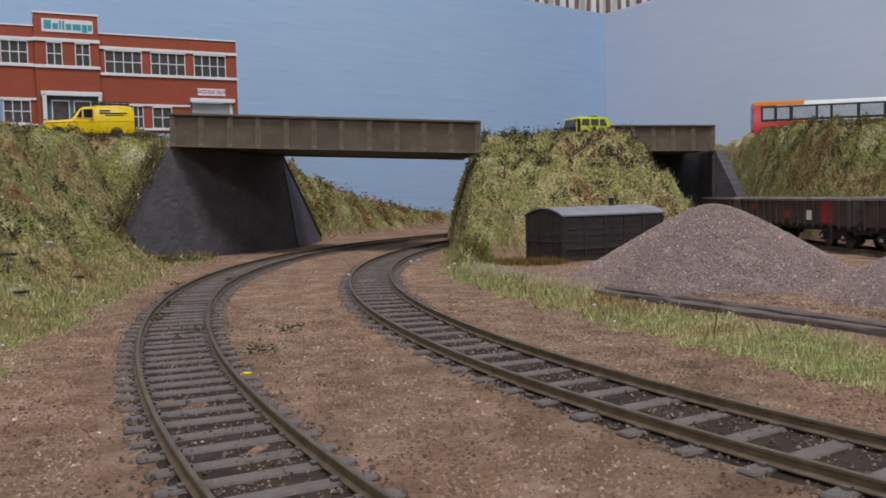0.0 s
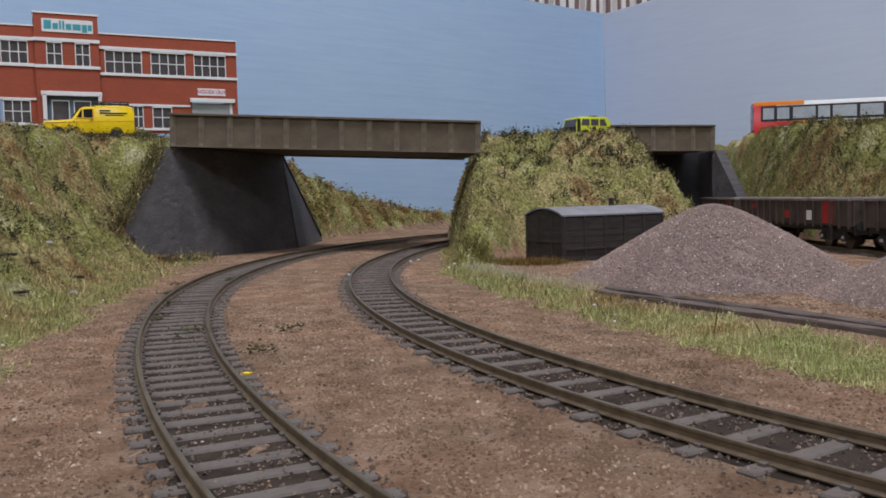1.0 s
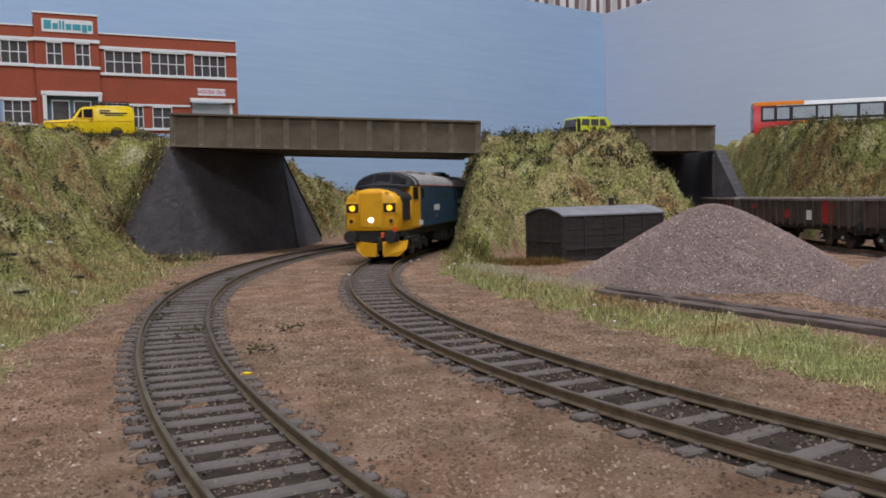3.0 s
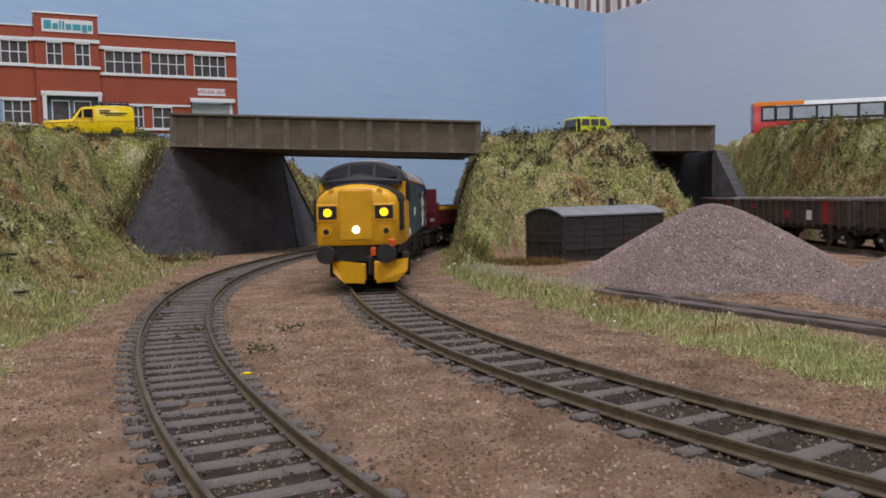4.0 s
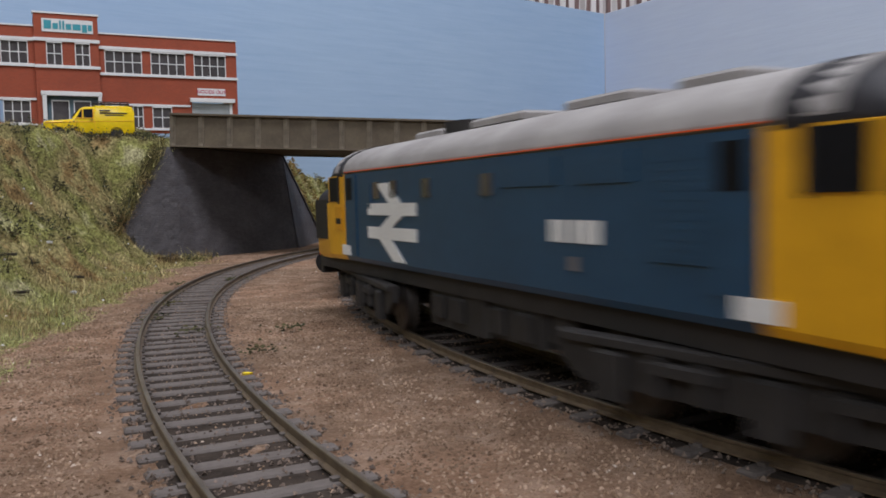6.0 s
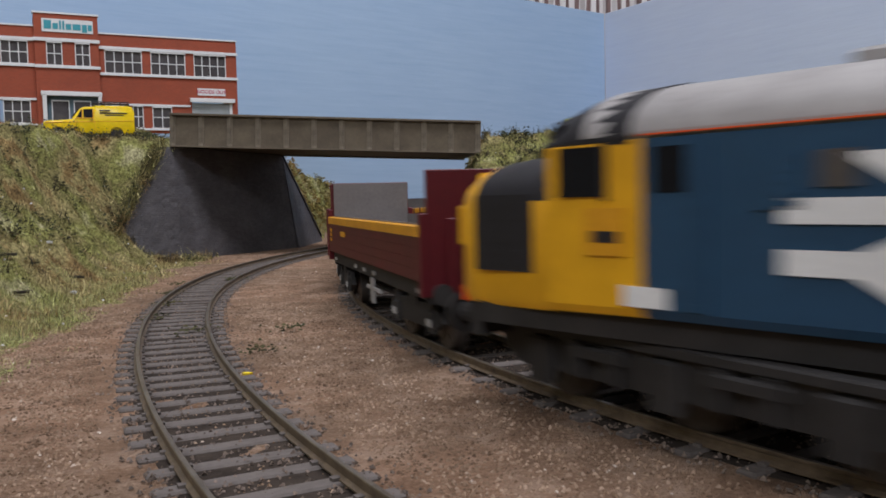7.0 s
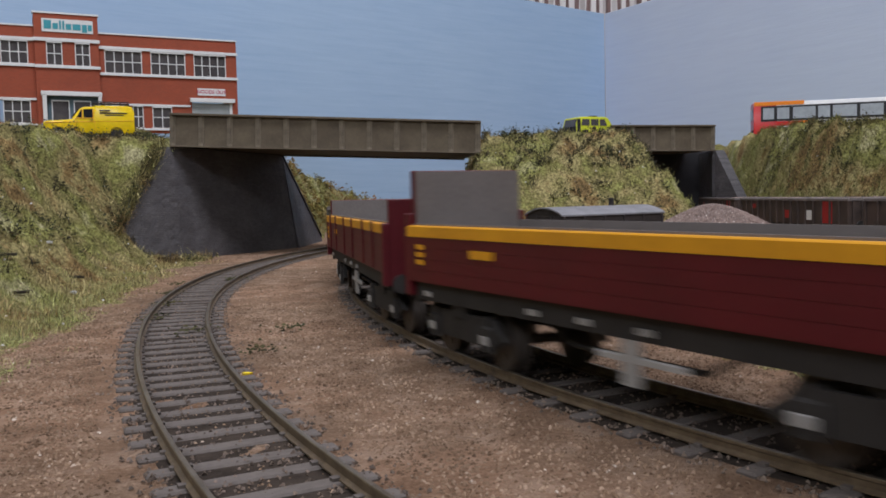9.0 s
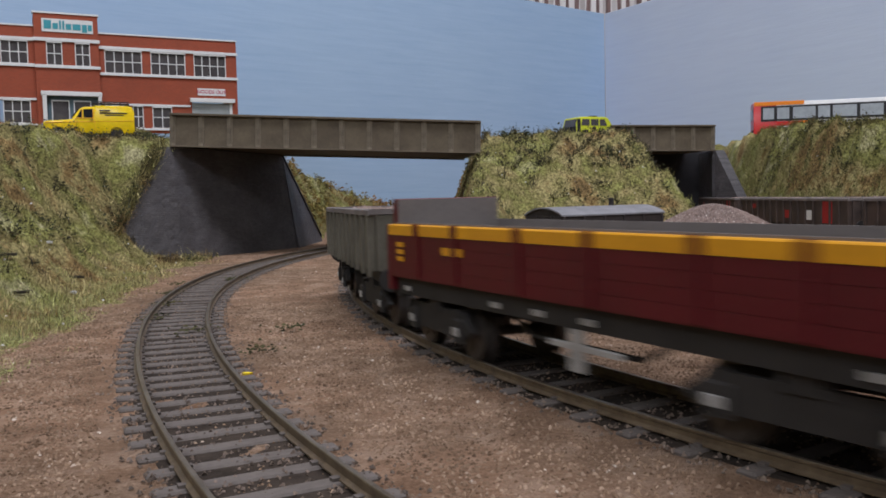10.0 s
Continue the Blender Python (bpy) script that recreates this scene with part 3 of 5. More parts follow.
# ---- tracks ----
def sweep_rail(name, line, off, s0, s1, profile, material, parent, label=""):
    bm = bmesh.new()
    levels = []
    for s in np.arange(s0, s1 + 0.1, 10):
        x, y, a = on_line(line, s)
        nx, ny = -math.sin(a), math.cos(a)
        levels.append([bm.verts.new((x + nx * (off + u), y + ny * (off + u), z)) for u, z in profile])
    join(bm, levels)
    return part(name, bm, material, parent, label)


RAIL_SIDE = [(-0.85, -1.95), (0.85, -1.95), (0.85, -1.75), (0.22, -1.4), (0.22, -0.65), (0.42, -0.5), (0.42, -0.12), (-0.42, -0.12), (-0.42, -0.5), (-0.22, -0.65), (-0.22, -1.4), (-0.85, -1.75)]
RAIL_HEAD = [(-0.41, -0.12), (0.41, -0.12), (0.33, 0.0), (-0.33, 0.0)]


def build_track(line, s0, s1, pitch, group, rusty=False):
    tr = empty("railway_track", "curved model railway track with rusty rails on dark grey sleepers", "railway track", group)
    for off in (8.7, -8.7):
        r = sweep_rail("rail", line, off, s0, s1, RAIL_SIDE, M_RAIL, tr, "brown weathered rail")
        sweep_rail("rail_head", line, off, s0, s1, RAIL_HEAD, M_RAIL if rusty else M_RAILTOP, r, "worn running surface of the rail")
    # ribbon under the sleepers, its dark colour standing for shadow in the gaps
    sweep_rail("track_bed", line, 0, s0, s1, [(-12.5, GROUND - 0.6), (12.5, GROUND - 0.6), (10.5, GROUND + 0.22), (-10.5, GROUND + 0.22)], M_BED, tr, "dark brown track bed, coloured as the shade between the sleepers")
    bm = bmesh.new()
    box(bm, -13.4, 13.4, -1.6, 1.6, -3.9, -1.95, 0.3)
    for x in (-8.7, 8.7):
        box(bm, x - 1.5, x + 1.5, -0.6, 0.6, -2.1, -1.5)
    me = mesh_of("sleeper", bm, M_SLEEPER)
    r = np.random.RandomState(3)
    for s in np.arange(s0, s1, pitch):
        x, y, a = on_line(line, s)
        ob = new("sleeper", me)
        ob.parent = tr
        ob.matrix_basis = mm(x + r.randn() * 0.15, y, -r.rand() * 0.25, math.degrees(a) - 90 + r.randn() * 0.8)
    return tr


build_track(LEFT_LINE, -120, 1000, 8.0, "running lines")
build_track(RIGHT_LINE, -400, 1100, 10.8, "running lines")
build_track(SIDING_LINE, -40, 540, 8.0, "sidings", True)


# ---- backdrop, room ----
def slab(name, ax, ay, bx, by, z0, z1, thick, material, label, category="wall"):
    """An upright board whose front face runs from a to b; thick goes to the left of that way."""
    bm = bmesh.new()
    L = math.hypot(bx - ax, by - ay)
    box(bm, 0, L, 0, thick, 0, z1 - z0, 0.8)
    ob = part(name, bm, material, None)
    ob.matrix_basis = mm(ax, ay, z0, math.degrees(math.atan2(by - ay, bx - ax)))
    return tagged(ob, label, category, "", "structure")


slab("wall_north", -720, 606, 272, 1400, -60, 326, 6, M_SKY, "sky-blue painted backdrop board with brush strokes", "backdrop")
slab("wall_east", 272, 1400, 700, 682, -60, 326, 6, M_SKY_GREY, "grey-blue painted backdrop board", "backdrop")


def build_curtain():
    bm = bmesh.new()
    n = 160
    levels = []
    for z in (-900, 800):
        levels.append([bm.verts.new((i * 7.0, 9 * math.sin(i * 0.9) + 5 * math.sin(i * 2.3), z)) for i in range(n)])
    join(bm, levels, False, False)
    ob = part("curtain", bm, M_CURTAIN, None)
    ob.matrix_basis = mm(-300, 1560, 0, 0)
    tagged(ob, "brown and white striped curtain behind the backdrop", "curtain")
    mod = ob.modifiers.new("thickness", "SOLIDIFY")
    mod.thickness = 0.002


build_curtain()


def build_room():
    b = 60
    for name, x0, x1, y0, y1, z0, z1, lab in (
            ("wall_far", -1900, 1900, 1900, 1900 + b, -900, 1500, "plain white room wall"),
            ("wall_near", -1900, 1900, -1900 - b, -1900, -900, 1500, "plain white room wall"),
            ("wall_left", -1900 - b, -1900, -1900, 1900, -900, 1500, "plain white room wall"),
            ("wall_right", 1900, 1900 + b, -1900, 1900, -900, 1500, "plain white room wall"),
            ("ceiling", -1960, 1960, -1960, 1960, 1500, 1560, "plain white room ceiling"),
            ("floor", -1960, 1960, -1960, 1960, -960, -900, "plain pale room floor")):
        bm = bmesh.new()
        box(bm, x0, x1, y0, y1, z0, z1)
        tagged(part(name, bm, M_ROOM), lab, name.split("_")[0], "", "structure")
    bm = bmesh.new()
    box(bm, -790, 790, -510, 560, -900, -30, 2)
    tagged(part("baseboard", bm, M_BOARD), "pale boxed-in baseboard that carries the layout", "baseboard", "", "structure")


build_room()


# ---- bridges ----
def wall_face(bm, uv, pts):
    """One face of masonry, its courses laid level: u along the plan, v up."""
    vs = [bm.verts.new(p) for p in pts]
    f = bm.faces.new(vs)
    d = Vector((pts[1][0] - pts[0][0], pts[1][1] - pts[0][1], 0)).normalized()
    for l in f.loops:
        l[uv].uv = (l.vert.co.dot(d) * K, l.vert.co.z * K)


def masonry(name, plan, thick, label, coped=True):
    """A wall along plan points (x, y, top, batter): each stretch one panel, its foot set forward by the batter; a coping on top."""
    th = empty(name, label, "bridge abutment")
    for (ax, ay, at, ab), (bx, by, bt, bb) in zip(plan[:-1], plan[1:]):
        bm = bmesh.new()
        uv = bm.loops.layers.uv.new("courses")
        d = Vector((bx - ax, by - ay, 0)).normalized()
        n = Vector((d.y, -d.x, 0))
        foot = GROUND - 4
        A, B = Vector((ax, ay, 0)), Vector((bx, by, 0))
        fa, fb = A + n * ab + Vector((0, 0, foot)), B + n * bb + Vector((0, 0, foot))
        ta, tb = A + Vector((0, 0, at)), B + Vector((0, 0, bt))
        back = -n * thick
        fa2, fb2, ta2, tb2 = A + back + Vector((0, 0, foot)), B + back + Vector((0, 0, foot)), ta + back, tb + back
        for quad in ((fa, fb, tb, ta), (fb2, fa2, ta2, tb2), (ta, tb, tb2, ta2), (fa2, fa, ta, ta2), (fb, fb2, tb2, tb)):
            wall_face(bm, uv, [tuple(q) for q in quad])
        bmesh.ops.remove_doubles(bm, verts=bm.verts, dist=0.01)
        part("wall_panel", bm, M_MASONRY, th)
        if coped and bt < at - 8:
            m = 14
            for i in range(m):
                bm = bmesh.new()
                p, q = ta.lerp(tb, i / m), ta.lerp(tb, (i + 0.94) / m)
                lv = [[bm.verts.new(c + n * u + Vector((0, 0, z))) for u, z in ((1.0, -0.6), (1.0, 1.2), (-5, 1.2), (-5, -0.6))] for c in (p, q)]
                join(bm, lv)
                part("coping_brick", bm, M_MASONRY, th)
    return th


def girder(name, L, H, bays, label):
    """A plate girder along x: web, flanges, stiffening ribs, end posts."""
    th = empty(name, label, "bridge")
    bm = bmesh.new()
    box(bm, 0, L, -0.6, 0.6, 0.8, H - 0.8)
    part("web_plate", bm, M_GIRDER, th)
    for z0, z1, o in ((0, 1.0, 3.0), (H - 1.3, H, 3.2)):
        bm = bmesh.new()
        box(bm, -0.8, L + 0.8, -o, o, z0, z1, 0.2)
        part("flange", bm, M_GIRDER, th)
    bm = bmesh.new()
    box(bm, -1.9, 1.9, -1.15, -0.6, 1.0, H - 1.3, 0.15)
    box(bm, -0.55, 0.55, -2.0, -1.15, 1.0, H - 1.3, 0.15)
    box(bm, -1.5, 1.5, -2.6, -1.15, 1.0, 2.4, 0.15)
    for k in range(7):
        for u in (-1.3, 1.3):
            rod(bm, (u, -1.1, 4.2 + k * 2.3), (u, -1.4, 4.2 + k * 2.3), 0.28, 6)
    # ribs take the paler paint that stands for their lit edges
    me = mesh_of("stiffener", bm, M_GIRDER_LIT)
    for i in range(bays + 1):
        ob = new("stiffener", me)
        ob.parent = th
        ob.matrix_basis = mm(0.8 + (L - 1.6) * i / bays, 0, 0)
    return th


def build_bridges():
    # long span over the running lines; the road falls a little towards the mound
    ax, ay, az = -176.5, 560, 71.0
    bx, by, bz = 26, 580, 62.8
    L = math.hypot(bx - ax, by - ay)
    rz, ry = math.degrees(math.atan2(by - ay, bx - ax)), math.degrees(math.atan2(az - bz, L))
    g = girder("plate_girder_bridge", L, 22, 11, "weathered olive-brown plate girder bridge over the curved tracks")
    g.matrix_basis = mm(ax, ay, az, rz, 0, ry)
    bm = bmesh.new()
    box(bm, -2, L + 2, 3.4, 92, 1.2, 6.0, 0.3)
    part("deck", bm, M_GIRDER, g, "dark bridge deck")
    bm = bmesh.new()
    box(bm, -2, L + 2, 92.4, 94, 0, 19, 0.3)
    part("far_parapet", bm, M_GIRDER, g)
    bm = bmesh.new()
    box(bm, 0, L, 6, 89, 6.0, 6.6)
    part("road_surface", bm, M_ROAD, g, "grey road over the bridge")
    # short span over the siding
    ax, ay, az = 146.5, 730, 69.4
    bx, by, bz = 237, 740, 68.2
    L = math.hypot(bx - ax, by - ay)
    g = girder("plate_girder_bridge", L, 22.4, 5, "weathered brown plate girder bridge over the siding")
    g.matrix_basis = mm(ax, ay, az, math.degrees(math.atan2(by - ay, bx - ax)), 0, 0.7)
    bm = bmesh.new()
    box(bm, -2, L + 2, 3.4, 170, 1.2, 6.0, 0.3)
    part("deck", bm, M_GIRDER, g, "dark bridge deck")
    masonry("bridge_abutment", [(-199, 512, 8, 3), (-190, 531, 36, 7), (-178, 556, 71, 12), (-123, 660, 69, 12), (-108, 752, 2, 2)], 9, "dark grey brick bridge abutment with sloping wing walls")
    masonry("bridge_abutment", [(50, 662, 62, 0), (47, 592, 62, 0)], 6, "dark grey brick abutment set in the grassy mound")
    masonry("bridge_abutment", [(190, 905, 69, 0), (157, 744, 69, 0)], 10, "dark grey brick abutment under the short bridge")
    masonry("bridge_abutment", [(259, 712, 22, 0), (247, 742, 69, 0), (268, 905, 69, 0)], 10, "dark brick abutment and wing wall by the siding")
    # added black board: its colour stands for the dark under the short span
    slab("wall_shade", 160, 812, 262, 812, -8, 72, 6, M_BLACK, "black board added as the shade under the short bridge", "backdrop")
    bm = bmesh.new()
    box(bm, 146.5, 153, 727, 733, 56, 69, 0.5)
    tagged(part("bearing_block", bm, M_PALEEDGE), "pale grey bearing block under the girder end", "block")


build_bridges()


# ---- factory ----
def window(parent, u0, u1, z0, z1, cols, rows):
    w = part_box("window", u0, u1, 0.5, 1.2, z0, z1, M_PANE, parent, "dark panes in a white grid")
    bar = 0.75
    for name, a, b, c, d in (("window_sill", u0 - 1.2, u1 + 1.2, z0 - 1.6, z0 - 0.2), ("window_head", u0 - 0.4, u1 + 0.4, z1 - 0.5, z1 + 0.9)):
        part_box(name, a, b, -1.3, 0.6, c, d, M_WHITE, w)
    for i in range(cols + 1):
        x = u0 + (u1 - u0) * i / cols
        part_box("glazing_bar", x - bar / 2, x + bar / 2, -0.3, 0.5, z0, z1, M_WHITE, w)
    for j in range(1, rows):
        z = z0 + (z1 - z0) * j / rows
        part_box("glazing_bar", u0, u1, -0.25, 0.5, z - bar / 2, z + bar / 2, M_WHITE, w)
    return w


def part_box(name, x0, x1, y0, y1, z0, z1, material, parent, label="", cham=0.0):
    bm = bmesh.new()
    box(bm, x0, x1, y0, y1, z0, z1, cham)
    return part(name, bm, material, parent, label)


def lettering(text, size, material, parent, x, y, z, name, label=""):
    cu = bpy.data.curves.new(name, "FONT")
    cu.body, cu.size, cu.align_x, cu.align_y, cu.extrude = text, size * K, "CENTER", "CENTER", 0.00008
    cu.offset = 0.00007
    tmp = new(name, cu)
    me = bpy.data.meshes.new_from_object(tmp.evaluated_get(bpy.context.evaluated_depsgraph_get()))
    bpy.data.objects.remove(tmp)
    me.materials.clear()
    me.materials.append(material)
    ob = new(name, me)
    ob.parent = parent
    ob.matrix_basis = mm(x, y, z, 0, 90)
    if label:
        tagged(ob, label)
    return ob


def wall_with_holes(parent, u0, u1, z0, z1, holes, front, back):
    """A wall of brick panels round its rectangular openings."""
    us = sorted({u0, u1, *[h[0] for h in holes], *[h[1] for h in holes]})
    for a, b in zip(us[:-1], us[1:]):
        c = (a + b) / 2
        spans = sorted((h[2], h[3]) for h in holes if h[0] < c < h[1])
        z = z0
        for s0, s1 in spans + [(z1, z1)]:
            if s0 > z + 0.01:
                part_box("wall_panel", a, b, front, back, z, s0, M_BRICK, parent)
            z = s1


def build_factory():
    """Low-relief factory: x along its front, z from the hard standing."""
    f = empty("factory", "two-storey red brick factory with white bands and windows", "factory building")
    f.matrix_basis = mm(-378.1, 739.0, 100, 26.7)
    U0, U1 = -95, 204
    wing_up = [(85.2, 116.6), (125, 155.5), (164, 193.4)]
    low = [(84, 99, 5.2, 24.6), (107.4, 116.0, 5.2, 24.6), (124.7, 141.6, 5.2, 24.0)]
    holes = [(a, b, 54.3, 74.2) for a, b in wing_up] + low + [(160.5, 198.5, 2, 32)]
    wall_with_holes(f, 80, U1, 0, 88.4, holes, 0, 4)
    part_box("side_wall", U1 - 4, U1, 4, 46, 0, 88.4, M_BRICK, f)
    lw = [(1.4, 22.2), (-42, -20), (-76, -55)]
    wall_with_holes(f, U0, 28, 0, 91.5, [(a, b, 59.5, 78.5) for a, b in lw] + [(-2, 22.2, 8, 27.2), (-42, -20, 8, 27.2), (-76, -55, 8, 27.2)], 0, 4)
    wall_with_holes(f, 28, 80, 0, 103, [(37.4, 49.5, 58.8, 78.4), (60.6, 72.3, 58.8, 78.0), (35, 78, 3, 32)], -3, 4)
    part_box("tower_return", 28, 31, 4, 30, 88, 103, M_BRICK, f)
    part_box("tower_return", 77, 80, 4, 30, 84.2, 103, M_BRICK, f)
    part_box("roof", U0, U1 - 4, 4, 46, 82, 84, M_ROOF, f, "flat grey roof behind the parapet")
    for a, b, z in ((80, U1 + 0.8, 88.4), (U0, 28, 91.5)):
        part_box("coping", a, b, -1, 4.6, z, z + 1.3, M_WHITE, f, "white coping", 0.2)
    part_box("coping", 27, 81, -4, 4.8, 103, 104.5, M_WHITE, f, "white coping", 0.2)
    for a, b, z, h, o in ((80.3, U1 + 1, 75.0, 2.6, -1.6), (80.3, U1 + 1, 51.6, 2.4, -1.6), (U0, 27.6, 79, 2.8, -1.6), (U0, 27.6, 56.5, 2.6, -1.6),
                          (27, 81, 79.0, 2.9, -4.6), (27, 81, 55.8, 2.6, -4.6), (U0, 27.6, 27.4, 1.9, -1.4), (81, 159, 24.8, 1.7, -1.4), (80.3, 150, 2.5, 1.8, -1.4), (U0, 27.6, 5.0, 1.8, -1.4)):
        part_box("string_course", a, b, o, o + 1.9, z, z + h, M_WHITE, f, "white painted band", 0.2)
    for a, b in wing_up:
        window(f, a, b, 54.3, 74.2, 4, 2)
    for a, b in lw:
        window(f, a, b, 59.5, 78.5, 3, 2)
        window(f, a, b, 8, 27.2, 3, 2)
    for a, b, c, d in low:
        window(f, a, b, c, d, 2, 2)
    for a, b in ((37.4, 49.5), (60.6, 72.3)):
        w = window(f, a, b, 58.8, 78.2, 2, 2)
        w.location.y = -0.003
    # entrance
    d = part_box("entrance", 35, 78, -0.5, 0.5, 3, 32, M_DOOR, f, "slate blue entrance doors")
    for a, b in ((40, 53), (58, 71)):
        part_box("door_pane", a, b, -1.0, -0.5, 5, 27, M_PANE, d)
        for x0, x1, z0, z1 in ((a - 0.8, a, 4, 28), (b, b + 0.8, 4, 28), (a, b, 27, 28)):
            part_box("door_frame", x0, x1, -1.3, -0.5, z0, z1, M_WHITE, d)
    for x0, x1, z0, z1 in ((32, 35.4, 2, 33), (77.6, 80.4, 2, 33), (31, 81, 31.6, 35.4)):
        part_box("door_surround", x0, x1, -6, -2.6, z0, z1, M_WHITE, d, "", 0.3)
    # goods door
    g = part_box("goods_door", 160.5, 198.5, 1.2, 2.0, 2, 29, M_SHUTTER, f, "grey roller shutter goods door")
    for i in range(16):
        part_box("shutter_slat", 160.5, 198.5, 0.6, 1.2, 2.4 + i * 1.6, 3.6 + i * 1.6, M_SHUTTER, g)
    part_box("canopy", 158.6, 200.6, -4, 0.5, 29.6, 33.2, M_WHITE, g, "white canopy over the goods door", 0.3)
    part_box("jamb", 195.8, 198.4, -1, 1.2, 2, 29.6, M_WHITE, g)
    # signs
    s = part_box("sign_board", 34.2, 75.9, -3.8, -3.0, 87.2, 98.6, M_WHITE, f, "white sign board with teal lettering")
    for i, (a, w, z0, z1) in enumerate(((36, 6, 89.6, 97.2), (43, 4.4, 89.6, 94.8), (48.3, 1.7, 89.6, 97.2), (50.9, 1.7, 89.6, 97.2), (53.6, 4.6, 89.6, 94.8), (59.2, 6.6, 89.6, 94.8), (66.8, 4.2, 88.0, 94.8), (71.6, 3.4, 89.6, 94.8))):
        part_box("sign_bar", a, a + w, -4.0, -3.8, z0, z1, M_TEAL, s)
    s = part_box("notice_board", 166.1, 192.3, -0.8, -0.1, 36.2, 42.8, M_WHITE, f, "white notice board with crimson words")
    lettering("GOODS OUT", 4.6, M_SIGNRED, s, 179.2, -0.9, 39.5, "lettering", "crimson capital letters")


build_factory()


# ---- road vehicles on the banks ----
def build_van():
    """Small old bonneted delivery van; its nose points along -x, its left side to -y."""
    v = empty("delivery_van", "glossy yellow old delivery van with a roof rack", "van")
    v.matrix_basis = mm(-239, 584, 78.2, 20) @ Matrix.Scale(1.09, 4)

    def ring(x, w, sill, waist, crown, tuck):
        """Half width w at the waist, drawn in by tuck at the crown, edges rounded."""
        half = [(w - 0.5, sill), (w, sill + 1.2), (w, waist), (w - tuck * 0.5, (waist + crown) / 2), (w - tuck, crown - 1.2), (w - tuck - 1.6, crown - 0.25), (w * 0.4, crown)]
        return [(x, -y, z) for y, z in half] + [(x, y, z) for y, z in half[::-1]]
    # bonnet, cab and load body in one shell
    sec = [(-26.6, 7.6, 5.2, 8.6, 10.0, 0.3), (-26.0, 8.8, 4.4, 9.6, 11.4, 0.3), (-24, 9.3, 4.2, 10.2, 12.0, 0.4), (-13, 9.6, 4.0, 10.8, 12.6, 0.4),
           (-10.2, 9.6, 4.0, 11.2, 13.2, 0.5), (-5.4, 9.7, 4.0, 12.4, 19.6, 1.6), (-3.2, 9.7, 4.0, 12.4, 20.6, 1.7), (3.2, 9.7, 4.0, 12.4, 21.0, 1.7),
           (3.8, 9.9, 4.0, 12.6, 21.4, 1.2), (22, 9.9, 4.0, 12.6, 21.3, 1.2), (24.8, 9.8, 4.0, 12.6, 20.6, 1.3), (26, 9.3, 4.4, 12.4, 18.6, 1.2)]
    part("body", loft([ring(*q) for q in sec]), M_VANYELLOW, v, "yellow panelled body", True)
    for e in (-1, 1):
        for pts in ([(-7.4, 13.4), (-4.5, 18.6), (-4.0, 18.6), (-4.0, 13.4)], [(-3.2, 13.4), (-3.2, 18.7), (2.2, 18.9), (2.2, 13.4)]):
            bm = bmesh.new()
            lv = [[bm.verts.new((x, e * (9.72 - (z - 12.4) * 0.19 + o), z)) for x, z in pts] for o in (-0.5, 0.18)]
            join(bm, lv)
            w = part("side_window", bm, M_SCREEN, v, "dark cab window")
            a, b, z0, z1 = min(p[0] for p in pts), max(p[0] for p in pts), 13.0, 18.9
            bm = bmesh.new()
            y = lambda z: e * (9.92 - (z - 12.4) * 0.19)
            rod(bm, (b, y(z0), z0), (b, y(z1), z1), 0.3, 6)
            rod(bm, (a, y(13.2), 13.2), (b, y(13.2), 13.2), 0.3, 6)
            part("window_frame", bm, M_YELLOW, w)
        bm = bmesh.new()
        for x in (-8.2, 3.0):
            rod(bm, (x, e * 9.68, 4.6), (x, e * 9.68, 12.6), 0.14, 6)
        rod(bm, (-25, e * 9.5, 10.4), (25.5, e * 9.85, 11.6), 0.28, 6)
        part("door_seam", bm, M_YELLOW, v, "ridge and seams along the side")
        for x in (-17.5, 15.5):
            bm = bmesh.new()
            rod(bm, (x, e * 6.6, 3.8), (x, e * 9.9, 3.8), 3.8, 18)
            wh = part("wheel", bm, M_BLACK, v)
            bm = bmesh.new()
            rod(bm, (x, e * 9.9, 3.8), (x, e * 10.2, 3.8), 2.0, 14)
            part("hub_cap", bm, M_WHEEL, wh)
            bm = bmesh.new()
            arc = [(x + 4.9 * math.cos(k * math.pi / 8), 3.8 + 4.9 * math.sin(k * math.pi / 8)) for k in range(9)]
            arc += [(x + 4.2 * math.cos(k * math.pi / 8), 3.8 + 4.2 * math.sin(k * math.pi / 8)) for k in range(8, -1, -1)]
            prism(bm, arc, min(e * 9.4, e * 10.1), max(e * 9.4, e * 10.1))
            part("wheel_arch", bm, M_VANYELLOW, v)
        bm = bmesh.new()
        rod(bm, (-26.2, e * 6.6, 8.8), (-27.0, e * 6.6, 8.8), 1.3, 14)
        part("headlamp", bm, M_CLEAR, v, "round glass headlamp")
    bm = bmesh.new()
    lv = [[bm.verts.new((x + o, y, z + 0.2)) for x, y, z in ((-9.6, -7.4, 13.9), (-9.6, 7.4, 13.9), (-6.2, 6.6, 18.6), (-6.2, -6.6, 18.6))] for o in (0.3, -0.5)]
    join(bm, lv)
    part("windscreen", bm, M_SCREEN, v)
    bm = bmesh.new()
    for y in (-7.0, 7.0):
        for z in (22.2, 23.2):
            rod(bm, (2, y, z + 0.3), (23, y, z), 0.35, 6)
        for x in (2, 7, 12, 18, 23):
            rod(bm, (x, y, 20.8), (x, y, 23.4), 0.35, 6)
    for x in (2, 7, 12, 18, 23):
        rod(bm, (x, -7.0, 22.2), (x, 7.0, 22.2), 0.35, 6)
    part("roof_rack", bm, M_BLACK, v, "black roof rack")
